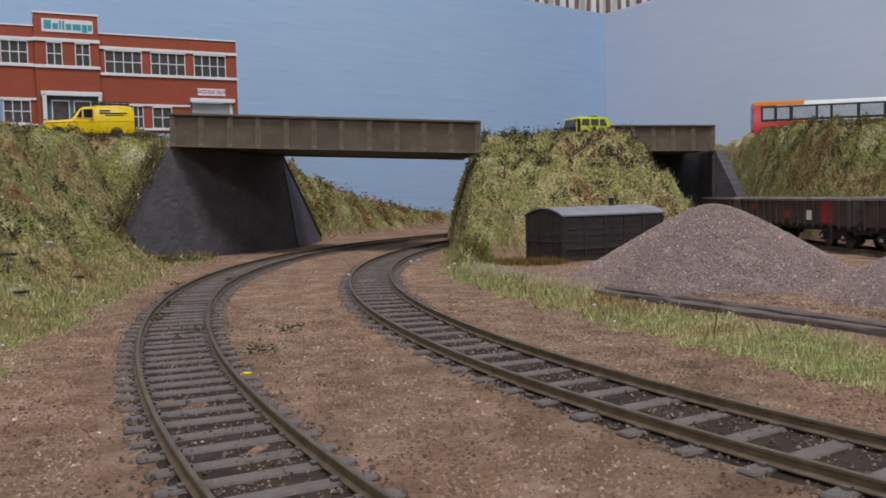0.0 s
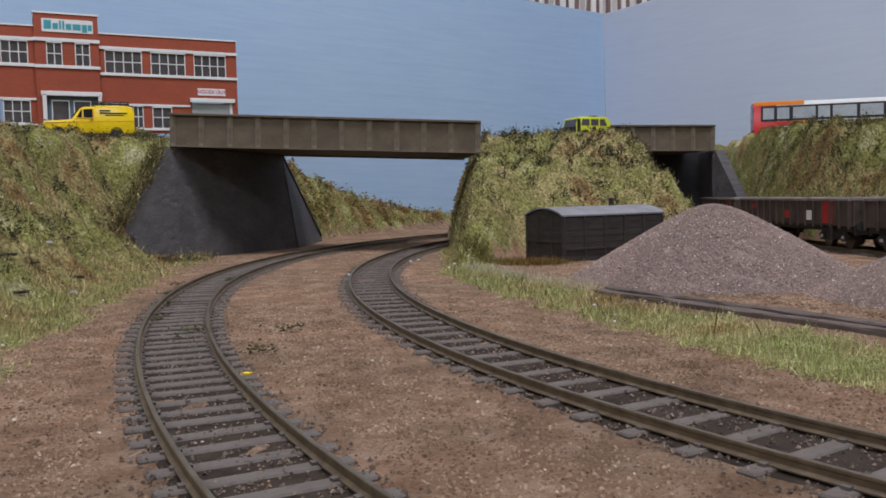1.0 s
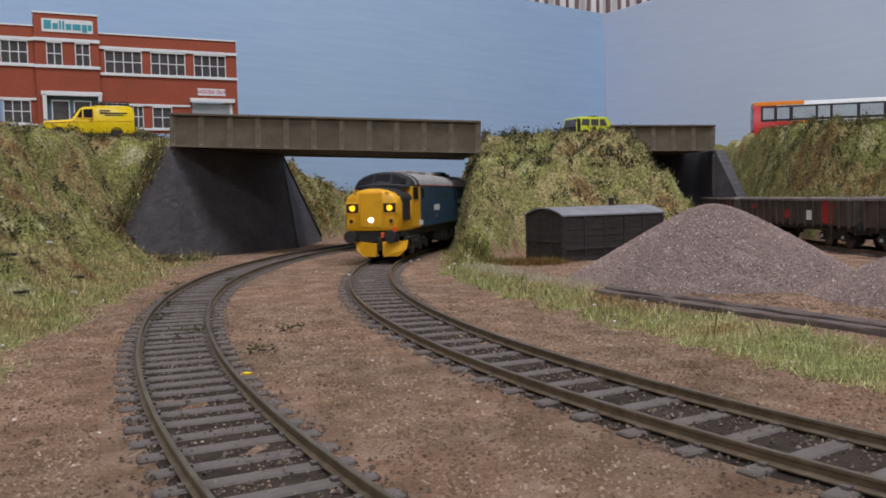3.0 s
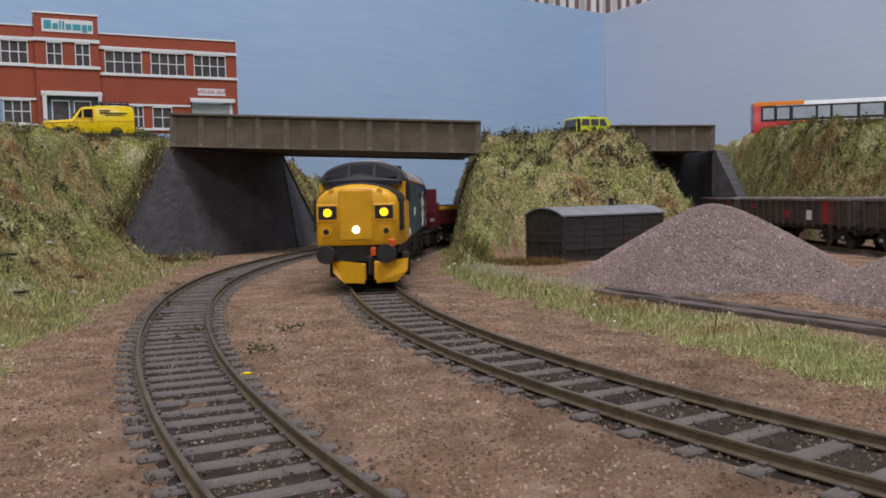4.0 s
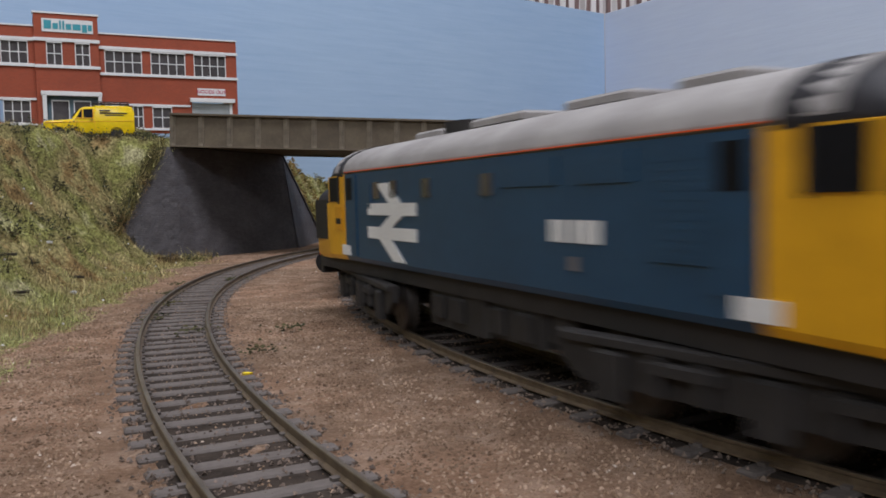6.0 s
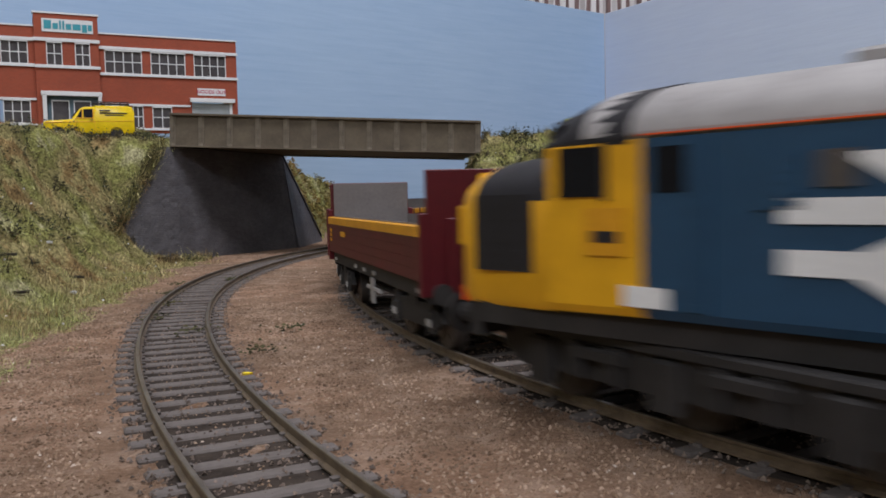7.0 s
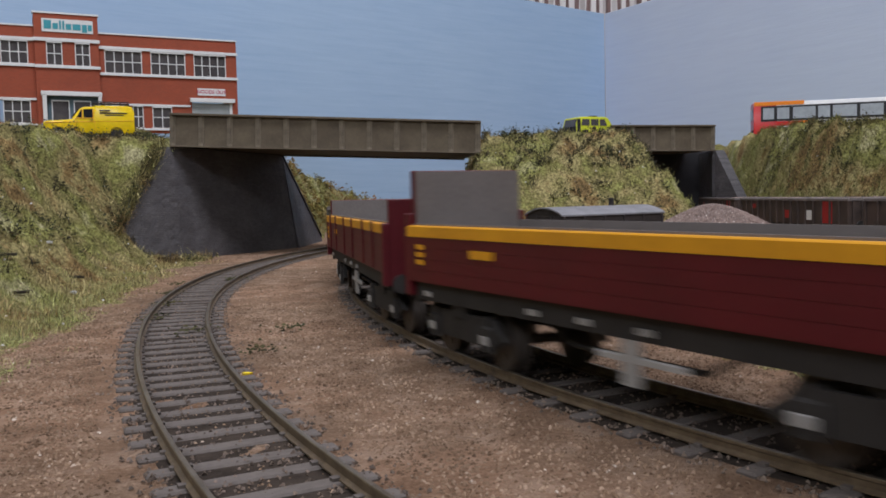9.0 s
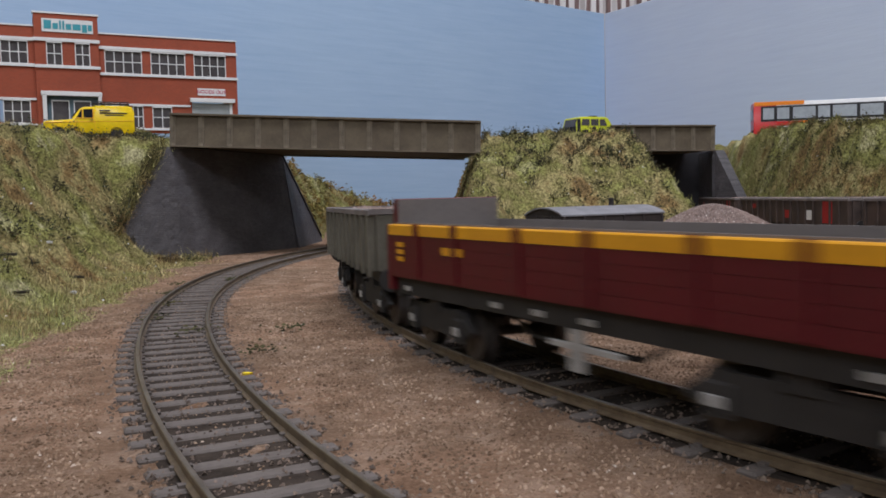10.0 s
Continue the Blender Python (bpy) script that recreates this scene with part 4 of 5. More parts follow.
    part_box("bumper", -28.2, -27.0, -8.6, 8.6, 4.6, 6.0, M_WHEEL, v, "dull chrome bumper", 0.3)
    part_box("door_handle", 0.4, 2.0, -10.1, -9.6, 11.9, 12.3, M_WHEEL, v)
    for a, b, z in ((6, 12, 17.6), (6, 22, 16.0), (9, 20, 14.6)):
        part_box("side_writing", a, b, -9.75, -9.1, z, z + 0.7, M_BLACK, v, "dark bars of sign writing")


def build_estate_car():
    """Tall estate car in police chequers, seen from behind and its side; nose along +x."""
    v = empty("patrol_car", "fluorescent yellow patrol car with dark chequers", "car")
    v.matrix_basis = mm(136, 762, 77.4, 27)
    side = [(-25, 5), (-25.6, 11), (-24.6, 15), (-22.4, 22.6), (-20, 23.6), (6, 23.8), (9, 22.8), (14.6, 15.4), (27, 13.6), (28.6, 11), (28.6, 5)]
    bm = bmesh.new()
    join(bm, [[bm.verts.new((x * s, y, 5 + (z - 5) * s)) for x, z in side] for y, s in ((-11.4, 0.96), (-10.6, 1), (10.6, 1), (11.4, 0.96))])
    part("body", bm, M_LIME, v, "fluorescent yellow body", True)
    for a, b in ((-20.6, -11.6), (-10.2, -2.0), (-0.6, 7.6)):
        bm = bmesh.new()
        prism(bm, [(a, 16), (a + (1.4 if a < -20 else 0), 21.6), (b - (3 if b > 5 else 0), 21.6), (b, 16)], -11.65, -11.2)
        part("side_window", bm, M_PANE, v, "dark side window")
    bm = bmesh.new()
    prism(bm, [(-25.1, 15.4), (-23.2, 21.8), (-22.6, 21.8), (-24.4, 15.4)], -8.4, 8.4)
    part("rear_window", bm, M_PANE, v)
    part_box("tailgate", -26.2, -25.0, -10.4, 10.4, 7, 15.4, M_BLACK, v, "dark tailgate", 0.3)
    part_box("quarter_panel", -24.6, -21.4, -11.7, -11.2, 7, 21.6, M_BLACK, v, "dark rear quarter")
    for i in range(5):
        part_box("chequer", -18 + i * 9, -13.5 + i * 9, -11.6, -11.2, 9.5 + (i % 2) * 2.6, 12.1 + (i % 2) * 2.6, M_BLACK, v)
    part_box("light_bar", -5, 1, -6, 6, 23.9, 25.2, M_BLACK, v, "dark roof light bar", 0.3)
    for x in (-16, 18):
        for y0, y1 in ((-11.2, -8.4), (8.4, 11.2)):
            bm = bmesh.new()
            rod(bm, (x, y0, 4.6), (x, y1, 4.6), 4.6, 18)
            part("wheel", bm, M_BLACK, v)


def build_bus():
    """Single-deck bus; its tail at x = 0, its side to -y."""
    b = empty("single_deck_bus", "white single-deck bus with a red and orange tail", "bus")
    b.matrix_basis = mm(320.5, 872, 85.4, -15, 0, 0)
    L, H = 150, 37
    prof = [(0, 5), (0, H - 3), (1.5, H - 0.6), (4.5, H), (28.5, H), (31.5, H - 0.6), (33, H - 3), (33, 5)]
    for name, a, c, m, lab in (("tail_panel", 0, 22, M_BUSRED, "red tail panels"), ("side_panel", 22, L, M_WHITE, "white body panels")):
        bm = bmesh.new()
        prism(bm, [(p[0], p[1]) for p in prof], a, c, "x")
        part(name, bm, m, b, lab, True)
    part_box("roof_flash", 0.4, 48, -0.3, 33.3, H - 3.6, H + 0.25, M_BUSORANGE, b, "orange roof flash over the tail", 0.4)
    part_box("waist_flash", 22, 44, -0.35, 0, 12.5, 17.0, M_BUSRED, b)
    part_box("waist_flash", 44, 56, -0.35, 0, 12.5, 17.0, M_BUSORANGE, b)
    band = part_box("window_band", 7, L - 6, -0.5, 0.2, 17.4, H - 4.4, M_BLACK, b, "black window surround")
    for x0, x1 in ((9, 19.5), (22.5, 34), (37.5, 58.5), (61, 72), (74.5, 96.5), (99.5, 120.5), (123.5, 142)):
        part_box("window_pane", x0, x1, -0.75, -0.5, 19.4, H - 6.2, M_CLEAR, band, "pale see-through pane")
    part_box("rear_window", -0.5, 0, 4, 29, 20, H - 6, M_PANE, b)
    part_box("bumper", -1.2, 0, 1, 32, 5, 9, M_BLACK, b)
    for xx in (36, 112):
        for y0, y1 in ((0.2, 5), (28, 32.8)):
            bm = bmesh.new()
            rod(bm, (xx, y0, 6.4), (xx, y1, 6.4), 6.4, 20)
            part("wheel", bm, M_BLACK, b)


build_van()
build_estate_car()
build_bus()


# ---- yard: grounded van body, stone heaps, timber ----
def build_van_body():
    """Old goods van body without wheels: end to -y, long side to +x... laid out with its length along x."""
    v = empty("grounded_van_body", "black-brown planked van body grounded beside the mound", "old wagon body")
    v.matrix_basis = mm(64.5, 451, GROUND - 0.8, 27)
    L, W, H = 68, 36, 25.5
    bm = bmesh.new()
    box(bm, 0, L, 0, W, 0, H, 0.3)
    part("body", bm, M_VANBODY, v, "dark planked body")
    bm = bmesh.new()
    n = 12
    pts = [(-0.8 + (W + 1.6) * i / n, H - 0.3 + 4.2 * math.sin(math.pi * i / n) ** 0.8) for i in range(n + 1)]
    pts2 = [(p[0], p[1] + 0.8) for p in pts][::-1]
    prism(bm, pts + pts2, -1.4, L + 1.4, "x")
    part("roof", bm, M_VANROOF, v, "grey curved canvas roof", True)
    bm = bmesh.new()
    prism(bm, [(p[0] * 0.98 + 0.4, p[1] - 0.2) for p in pts] + [(W, H - 1), (0, H - 1)], 0.2, L - 0.2, "x")
    part("gable", bm, M_VANBODY, v)
    for i in range(6):
        x = 0.4 + (L - 0.8) * i / 5
        part_box("side_post", x - 0.7, x + 0.7, -0.9, 0.1, 0.5, H - 0.4, M_VANBODY, v, "", 0.2)
    for i in range(5):
        x0 = 0.4 + (L - 0.8) * i / 5
        for k in range(7):
            part_box("plank", x0 + 0.9, x0 + (L - 0.8) / 5 - 0.9, -0.35, 0.1, 0.8 + k * 3.4, 3.9 + k * 3.4, M_VANBODY, v)
    part_box("side_rail", 0, L, -1.0, 0.1, 7.2, 8.2, M_VANBODY, v)
    for y in (0.6, 11, 25, W - 0.6):
        part_box("end_post", -1.0, 0.1, y - 0.7, y + 0.7, 0.5, H, M_VANBODY, v, "", 0.2)
    for k in range(7):
        part_box("end_plank", -0.4, 0.1, 1.4, W - 1.4, 0.8 + k * 3.4, 3.9 + k * 3.4, M_VANBODY, v)
    part_box("end_rail", -1.1, 0.1, 0, W, 11, 12.2, M_VANBODY, v)
    bm = bmesh.new()
    rod(bm, (46, W * 0.5, H + 3.5), (46, W * 0.5, H + 8.2), 1.5, 10)
    rod(bm, (46, W * 0.5, H + 8.2), (46, W * 0.5, H + 9.0), 2.0, 10)
    part("stove_pipe", bm, M_VANBODY, v, "dark stove pipe on the roof")


def build_heap(name, cx, cy, R, H, seed, label, east=1.0):
    r = np.random.RandomState(seed)
    n_r, n_a = 26, 72
    V = [(cx, cy, GROUND + H)]

    def height(d, a):
        u = d / R
        h = H * (1.0 - math.sqrt(u * u + 0.028) + 0.014) / 0.847 * (1 + 0.06 * math.sin(3 * a + seed) * u) if u < 1 else 0
        return h
    for i in range(1, n_r + 1):
        for j in range(n_a):
            a = 2 * math.pi * j / n_a
            d = R * i / n_r * (1 + 0.03 * math.sin(2 * a + seed) + 0.02 * math.sin(5 * a))
            V.append((cx + d * math.cos(a) * (east if math.cos(a) > 0 else 1), cy + d * math.sin(a), GROUND - 0.6 + height(R * i / n_r, a) + r.randn() * 0.22))
    faces = [(0, 1 + j, 1 + (j + 1) % n_a) for j in range(n_a)]
    for i in range(n_r - 1):
        for j in range(n_a):
            a, b = 1 + i * n_a + j, 1 + i * n_a + (j + 1) % n_a
            faces.append((a, a + n_a, b + n_a, b))
    ob = raw(name, V, faces, M_HEAP, label, "stone heap")
    ob.data.polygons.foreach_set("use_smooth", np.ones(len(faces), bool))
    n = 60000
    q, a = R * np.sqrt(r.rand(n)), r.rand(n) * 6.283
    z = np.array([height(min(e, R * 0.999), w) for e, w in zip(q, a)])
    d = q * (1 + 0.03 * np.sin(2 * a + seed) + 0.02 * np.sin(5 * a)) + 0.3
    st = crumbs("stone_layer", cx + d * np.cos(a) * np.where(np.cos(a) > 0, east, 1), cy + d * np.sin(a), GROUND - 0.35 + z, 0.40, r, M_STONE, "pinkish grey stone chippings", "", 0.8)
    st.parent = ob


M_HEAP = paint("heap_core", (0.275, 0.215, 0.195), (0.21, 0.163, 0.148), 0.95, 0, 0.8, 6, 0.4, spec=0.15)
build_van_body()
build_heap("stone_heap", 112, 352, 59, 31, 4, "tall heap of pinkish grey stone chippings", 1.05)
build_heap("stone_heap", 183, 270, 60, 27, 9, "second heap of pinkish grey stone chippings")


def build_baulks():
    """Half-buried timber edging beside the siding."""
    for off, h, lab in ((0, 1.7, "long weathered timber baulk bedded in the ground"), (4.6, 2.5, "raised weathered timber baulk bedded in the ground"), (8.4, 1.5, "thin split timber baulk bedded in the ground")):
        bm = bmesh.new()
        r = np.random.RandomState(int(off) + 1)
        lv = []
        a, b = Vector((56 + off * 0.85, 304 + off * 0.55, 0)), Vector((122 + off * 0.85, 172 + off * 0.55, 0))
        d = (b - a).normalized()
        n = Vector((-d.y, d.x, 0))
        for i in range(23):
            c = a.lerp(b, i / 22)
            w = 2.0 if off < 5 else 1.3
            lv.append([bm.verts.new(c + n * u + Vector((0, 0, GROUND + z + r.randn() * 0.2)) + n * r.randn() * 0.12) for u, z in ((-w, -1), (w, -1), (w, h - 0.4), (w - 0.4, h), (-w + 0.4, h), (-w, h - 0.4))])
        join(bm, lv)
        tagged(part("timber_baulk", bm, M_BAULK), lab, "timber")


build_baulks()


def loose_bit(name, x, y, z, pts, thick, material, label, category, rz=0.0):
    """A small flat or chunky scrap with an uneven outline."""
    bm = bmesh.new()
    r = np.random.RandomState(abs(int(x * 7 + y)))
    prism(bm, [(px + r.randn() * 0.12, py + r.randn() * 0.12) for px, py in pts], 0, thick, "z")
    ob = part(name, bm, material)
    ob.matrix_basis = mm(x, y, z + 0.5, rz, 6, 4)
    tagged(ob, label, category)


FLAKE = [(-1.0, -0.5), (0.4, -0.7), (1.1, 0.1), (0.3, 0.7), (-0.8, 0.5)]
STICK = [(-3.6, -0.5), (3.2, -0.4), (3.6, 0.2), (0.5, 0.6), (-3.4, 0.45)]


def build_litter():
    for x, y in ((-41.0, 173),):
        loose_bit("yellow_scrap", x, y, -2.6, FLAKE, 0.5, M_VANYELLOW, "small yellow scrap lying beside the sleepers", "scrap", 30)
    for x, y in ((-44, 395), (-18, 470), (-14, 480)):
        loose_bit("white_chip", x, y, -2.2, FLAKE, 0.7, M_WHITE, "small white chip lying by the track", "chip", 50)
    for x, y in ((-184, 396), (-150, 342)):
        loose_bit("white_stone", x, y, float(land(x, y)) - 0.2, [(p * 1.2, q * 1.1) for p, q in FLAKE], 1.0, M_WHITE, "white stone lying in the grass", "stone", 20)
    for x, y, a in ((-162, 372, 10), (-150, 300, 70), (-190, 430, 120), (-170, 330, 30)):
        loose_bit("dead_stick", x, y, float(land(x, y)) + 0.3, STICK, 1.0, M_TWIG, "dead stick lying on the grassy bank", "stick", a)
    r = np.random.RandomState(77)
    for cx, cy in ((-116, 372), (-109, 335), (-98, 300), (-91, 262), (-45, 200), (-44, 236), (-70, 235), (-96, 390)):
        n = 46
        X, Y = cx + r.randn(n) * 2.6, cy + r.randn(n) * 3.2
        crumbs("leaf_clump", X, Y, np.full(n, -1.8) + np.abs(r.randn(n)) * 0.5, 0.6, r, M_LEAF, "tuft of grey-green leaf scraps beside the rail", "weeds", 0.5)


build_litter()


# ---- rolling stock ----
def on_track(line, s, half):
    """Where a vehicle stands whose two pivots lie half each way of s: x, y and the heading of its front, which leads towards lower s."""
    ax, ay, _ = on_line(line, s - half)
    bx, by, _ = on_line(line, s + half)
    return (ax + bx) / 2, (ay + by) / 2, math.degrees(math.atan2(ay - by, ax - bx)) - 90


def wheelset(parent, y, r, name="wheelset"):
    bm = bmesh.new()
    for s in (-1, 1):
        rod(bm, (s * 7.2, 0, 0), (s * 9.4, 0, 0), r, 22)
        rod(bm, (s * 6.7, 0, 0), (s * 7.2, 0, 0), r + 0.8, 22)
        for k in range(6):
            a = k * math.pi / 3
            box(bm, s * 9.4 - 0.15, s * 9.4 + 0.15, math.cos(a) * r * 0.55 - 0.7, math.cos(a) * r * 0.55 + 0.7, math.sin(a) * r * 0.55 - 0.7, math.sin(a) * r * 0.55 + 0.7)
    rod(bm, (-7.2, 0, 0), (7.2, 0, 0), 1.1, 8)
    w = part(name, bm, M_WHEEL, parent, "dull steel wheels on their axle")
    w.matrix_basis = mm(0, y, r)
    w["radius"] = r
    return w


def loco_section(y, w, z0, zc, zt, n=9, lean=0.0):
    """A ring round the body at y: half width w, sole z0, shoulder zc, crown zt."""
    pts = [(-w + 0.6, z0), (-w, z0 + 1.2), (-w, zc)]
    for i in range(1, n):
        a = math.pi * i / n
        pts.append((-w * math.cos(a), zc + (zt - zc) * math.sin(a) ** 0.95))
    pts += [(w, zc), (w, z0 + 1.2), (w - 0.6, z0)]
    return [(x, y + lean * max(0, (z - zc) / max(0.1, zt - zc)), z) for x, z in pts]


def build_nose(loco, e):
    """One end of the locomotive; e is 1 for the leading end and -1 for the trailing one."""
    def flip(bm):
        if e < 0:
            bmesh.ops.rotate(bm, verts=bm.verts, cent=(0, 0, 0), matrix=Matrix.Rotation(math.pi, 3, "Z"))
        return bm

    def add(name, bm, m, parent=loco, label="", smooth=False):
        return part(name, flip(bm), m, parent, label, smooth)

    def block(name, x0, x1, y0, y1, z0, z1, m, parent=loco, label="", cham=0.0):
        bm = bmesh.new()
        box(bm, x0, x1, y0, y1, z0, z1, cham)
        return add(name, bm, m, parent, label)

    # cab sides below the roof
    bm = loft([loco_section(78, 17.6, 16.5, 40.6, 41.2), loco_section(95, 17.3, 16.2, 40.2, 40.8)])
    add("cab", bm, M_YELLOW, label="yellow cab sides")
    # bonnet: sections narrow and round off towards the front
    rings = [loco_section(95, 17.2, 16.0, 32.5, 39.8), loco_section(105, 16.3, 15.8, 32.5, 40.1), loco_section(112, 15.8, 15.8, 32.1, 39.4),
             loco_section(115, 15.2, 16.0, 32.1, 39.0), loco_section(116.6, 14.3, 16.4, 31.5, 38.0), loco_section(117.2, 13.1, 17.2, 30.8, 36.8)]
    nose = add("nose", loft(rings), M_YELLOW, label="rounded yellow nose end", smooth=True)
    # black anti-glare sheet over the bonnet
    def sheet(y, w, zc, zt):
        out = []
        for i in range(0, 17):
            a = math.pi * i / 16
            out.append((-w * math.cos(a), y, zc + (zt - zc) * math.sin(a) ** 0.85 + 0.12))
        return out
    top = [sheet(95, 17.2, 32.5, 39.8), sheet(105, 16.3, 32.5, 40.1), sheet(112.0, 15.8, 32.1, 39.4)]
    low = [[(x * 0.97, y, z - 0.7) for x, y, z in r][::-1] for r in top]
    add("bonnet_cover", loft([a + b for a, b in zip(top, low)]), M_BLACK, label="matt black bonnet top", smooth=True)
    for s in (-1, 1):
        g = block("nose_grille", s * 16.5 - 0.45, s * 16.5 + 0.45, 98.5, 111, 21.6, 33.6, M_BLACK, label="black grille on the nose side")
        for k in range(6):
            block("louvre", s * 16.97 - 0.04, s * 16.97 + 0.04, 99.2, 109.8, 22.4 + k * 1.8, 23.1 + k * 1.8, M_BLACK, g)
        # cab side window, door
        w = block("cab_window", s * 17.5 - 0.35, s * 17.5 + 0.35, 84.5, 92.5, 33, 40.0, M_SCREEN, label="dark cab side window")
        block("window_frame", s * 17.6 - 0.35, s * 17.6 + 0.35, 83.8, 84.5, 32.4, 40.6, M_BLACK, w)
        block("cab_door", s * 17.7 - 0.2, s * 17.7 + 0.2, 69.5, 77.4, 20.5, 40.4, M_BLUE, label="dark blue cab door")
        block("door_glass", s * 17.9 - 0.15, s * 17.9 + 0.15, 71, 76, 33.4, 39.4, M_SCREEN)
        block("step_panel", s * 17.75 - 0.2, s * 17.75 + 0.2, 74, 81, 18, 20.8, M_LOCOWHITE, label="pale grey step panel")
    # windscreen block, raked back, with a crown that meets the roof
    def screen(y, w, zc, zt):
        return loco_section(y, w, 39.0, zc, zt, 12)
    rings = [screen(80, 17.7, 41.4, 49.3), screen(89, 17.3, 41.2, 48.9), screen(92.5, 16.8, 41.0, 47.6), screen(98, 15.8, 40.0, 41.2)]
    scr = add("windscreen_surround", loft(rings), M_BLACK, label="matt black windscreen surround", smooth=True)
    for x0, x1 in ((-4.6, 4.6), (-14.2, -5.6), (5.6, 14.2)):
        bm = bmesh.new()
        zl, zh = 41.9, 47.2
        cut = 3.2 if abs(x0 + x1) > 1 else 0
        lx = [(x0, zl), (x1, zl), (x1, zh - (cut if x1 > 5 else 0)), (x0, zh - (cut if x0 < -5 else 0))]
        f1 = [bm.verts.new((x, 97.6 - (z - 41.2) * 0.78, z + 0.25)) for x, z in lx]
        f2 = [bm.verts.new((x, 96.8 - (z - 41.2) * 0.78, z - 0.4)) for x, z in lx]
        join(bm, [f2, f1])
        add("windscreen", bm, M_SCREEN, scr, "dark sloping windscreen pane")
    # front face fittings
    c = block("centre_panel", -6.4, 6.4, 116.6, 117.8, 18.6, 37.2, M_YELLOW, nose, "flush plated centre panel", 0.5)
    for s in (-1, 1):
        fr = block("headcode_frame", s * 10.6 - 4.2, s * 10.6 + 4.2, 115.6, 117.5, 25.4, 32.0, M_YELLOW, nose, "square yellow lamp frame", 0.4)
        block("headcode_box", s * 10.6 - 3.4, s * 10.6 + 3.4, 117.2, 117.7, 26.3, 31.1, M_BLACK, fr, "dark square lamp recess")
        bm = bmesh.new()
        rod(bm, (s * 10.6, 117.7, 28.7), (s * 10.6, 117.95, 28.7), 1.6, 20)
        add("marker_lamp", bm, M_AMBER if e > 0 else M_PANE, fr, "glowing amber marker lamp" if e > 0 else "unlit marker lamp")
        bm = bmesh.new()
        rod(bm, (s * 11.3, 116.0, 21.6), (s * 11.3, 117.7, 21.6), 2.0, 16)
        lamp = add("side_lamp", bm, M_YELLOW, nose, "small round lamp boss")
        bm = bmesh.new()
        rod(bm, (s * 11.3, 117.7, 21.6), (s * 11.3, 117.9, 21.6), 1.1, 12)
        add("lamp_glass", bm, M_FRAME, lamp)
        bm = bmesh.new()
        rod(bm, (s * 9.0, 116.0, 36.4), (s * 9.0, 116.9, 36.4), 1.2, 12)
        add("horn_grille", bm, M_YELLOW, nose)
        block("lamp_bracket", s * 7.6 - 0.3, s * 7.6 + 0.3, 117.2, 118.0, 23.4, 24.6, M_YELLOW, nose)
        # buffers
        bm = bmesh.new()
        rod(bm, (s * 11.4, 115, 13.2), (s * 11.4, 120, 13.2), 1.7, 12)
        b = add("buffer", bm, M_FRAME, label="dark buffer stock")
        bm = bmesh.new()
        rod(bm, (s * 11.4, 120, 13.2), (s * 11.4, 121.2, 13.2), 3.6, 22, 3.3)
        hd = flip(bm)
        part("buffer_head", hd, M_FRAME, b)
        # snowplough blade, at the leading end only
        if e < 0:
            continue
        bm = bmesh.new()
        lo, hi = [(2.2, 120.4), (13.0, 114.5)], [(3.0, 119.4), (14.6, 113.0)]
        f = [bm.verts.new((s * lo[0][0], lo[0][1], 2.2)), bm.verts.new((s * (lo[1][0] - 3.0), lo[1][1] + 1.6, 2.2)), bm.verts.new((s * (lo[1][0] + 1.0), lo[1][1], 6.0)), bm.verts.new((s * hi[1][0], hi[1][1], 10.8)), bm.verts.new((s * hi[0][0], hi[0][1], 9.6))]
        g = [bm.verts.new(v.co + Vector((0, -1.1, 0))) for v in f]
        join(bm, [f, g])
        add("snowplough", bm, M_YELLOW, label="yellow snowplough blade")
    if e > 0:
        block("plough_centre", -3.6, -1.4, 116, 119, 3.2, 10.2, M_YELLOW, label="yellow centre plough plate", cham=0.3)
        block("plough_centre", 1.6, 3.4, 116, 119, 3.2, 9.4, M_YELLOW, label="yellow centre plough plate", cham=0.3)
    block("buffer_beam", -14.5, 14.5, 112.5, 115.6, 10.2, 16.4, M_FRAME, label="black buffer beam", cham=0.4)
    bm = bmesh.new()
    rod(bm, (0, 115.6, 11.5), (0, 119.5, 10.5), 1.3, 10)
    rod(bm, (0, 119.4, 11.2), (0, 119.0, 5.5), 0.9, 8)
    add("coupling", bm, M_FRAME, label="dark coupling hook and hose")
    bm = bmesh.new()
    box(bm, -7.2, -5.2, 115.6, 117.6, 12.4, 15.4, 0.3)
    box(bm, -14.4, -11.8, 115.8, 117.4, 15.8, 18.4, 0.3)
    add("pipe_cocks", bm, M_ORANGE, label="orange-red pipe cocks")
    if e > 0:
        bm = bmesh.new()
        rod(bm, (0, 117.8, 22.2), (0, 118.2, 22.2), 1.3, 22)
        add("headlamp", bm, M_HEAD, nose, "bright white headlamp")
    else:
        bm = bmesh.new()
        rod(bm, (0, 117.8, 22.2), (0, 118.2, 22.2), 1.3, 22)
        add("headlamp", bm, M_PANE, nose, "unlit headlamp")


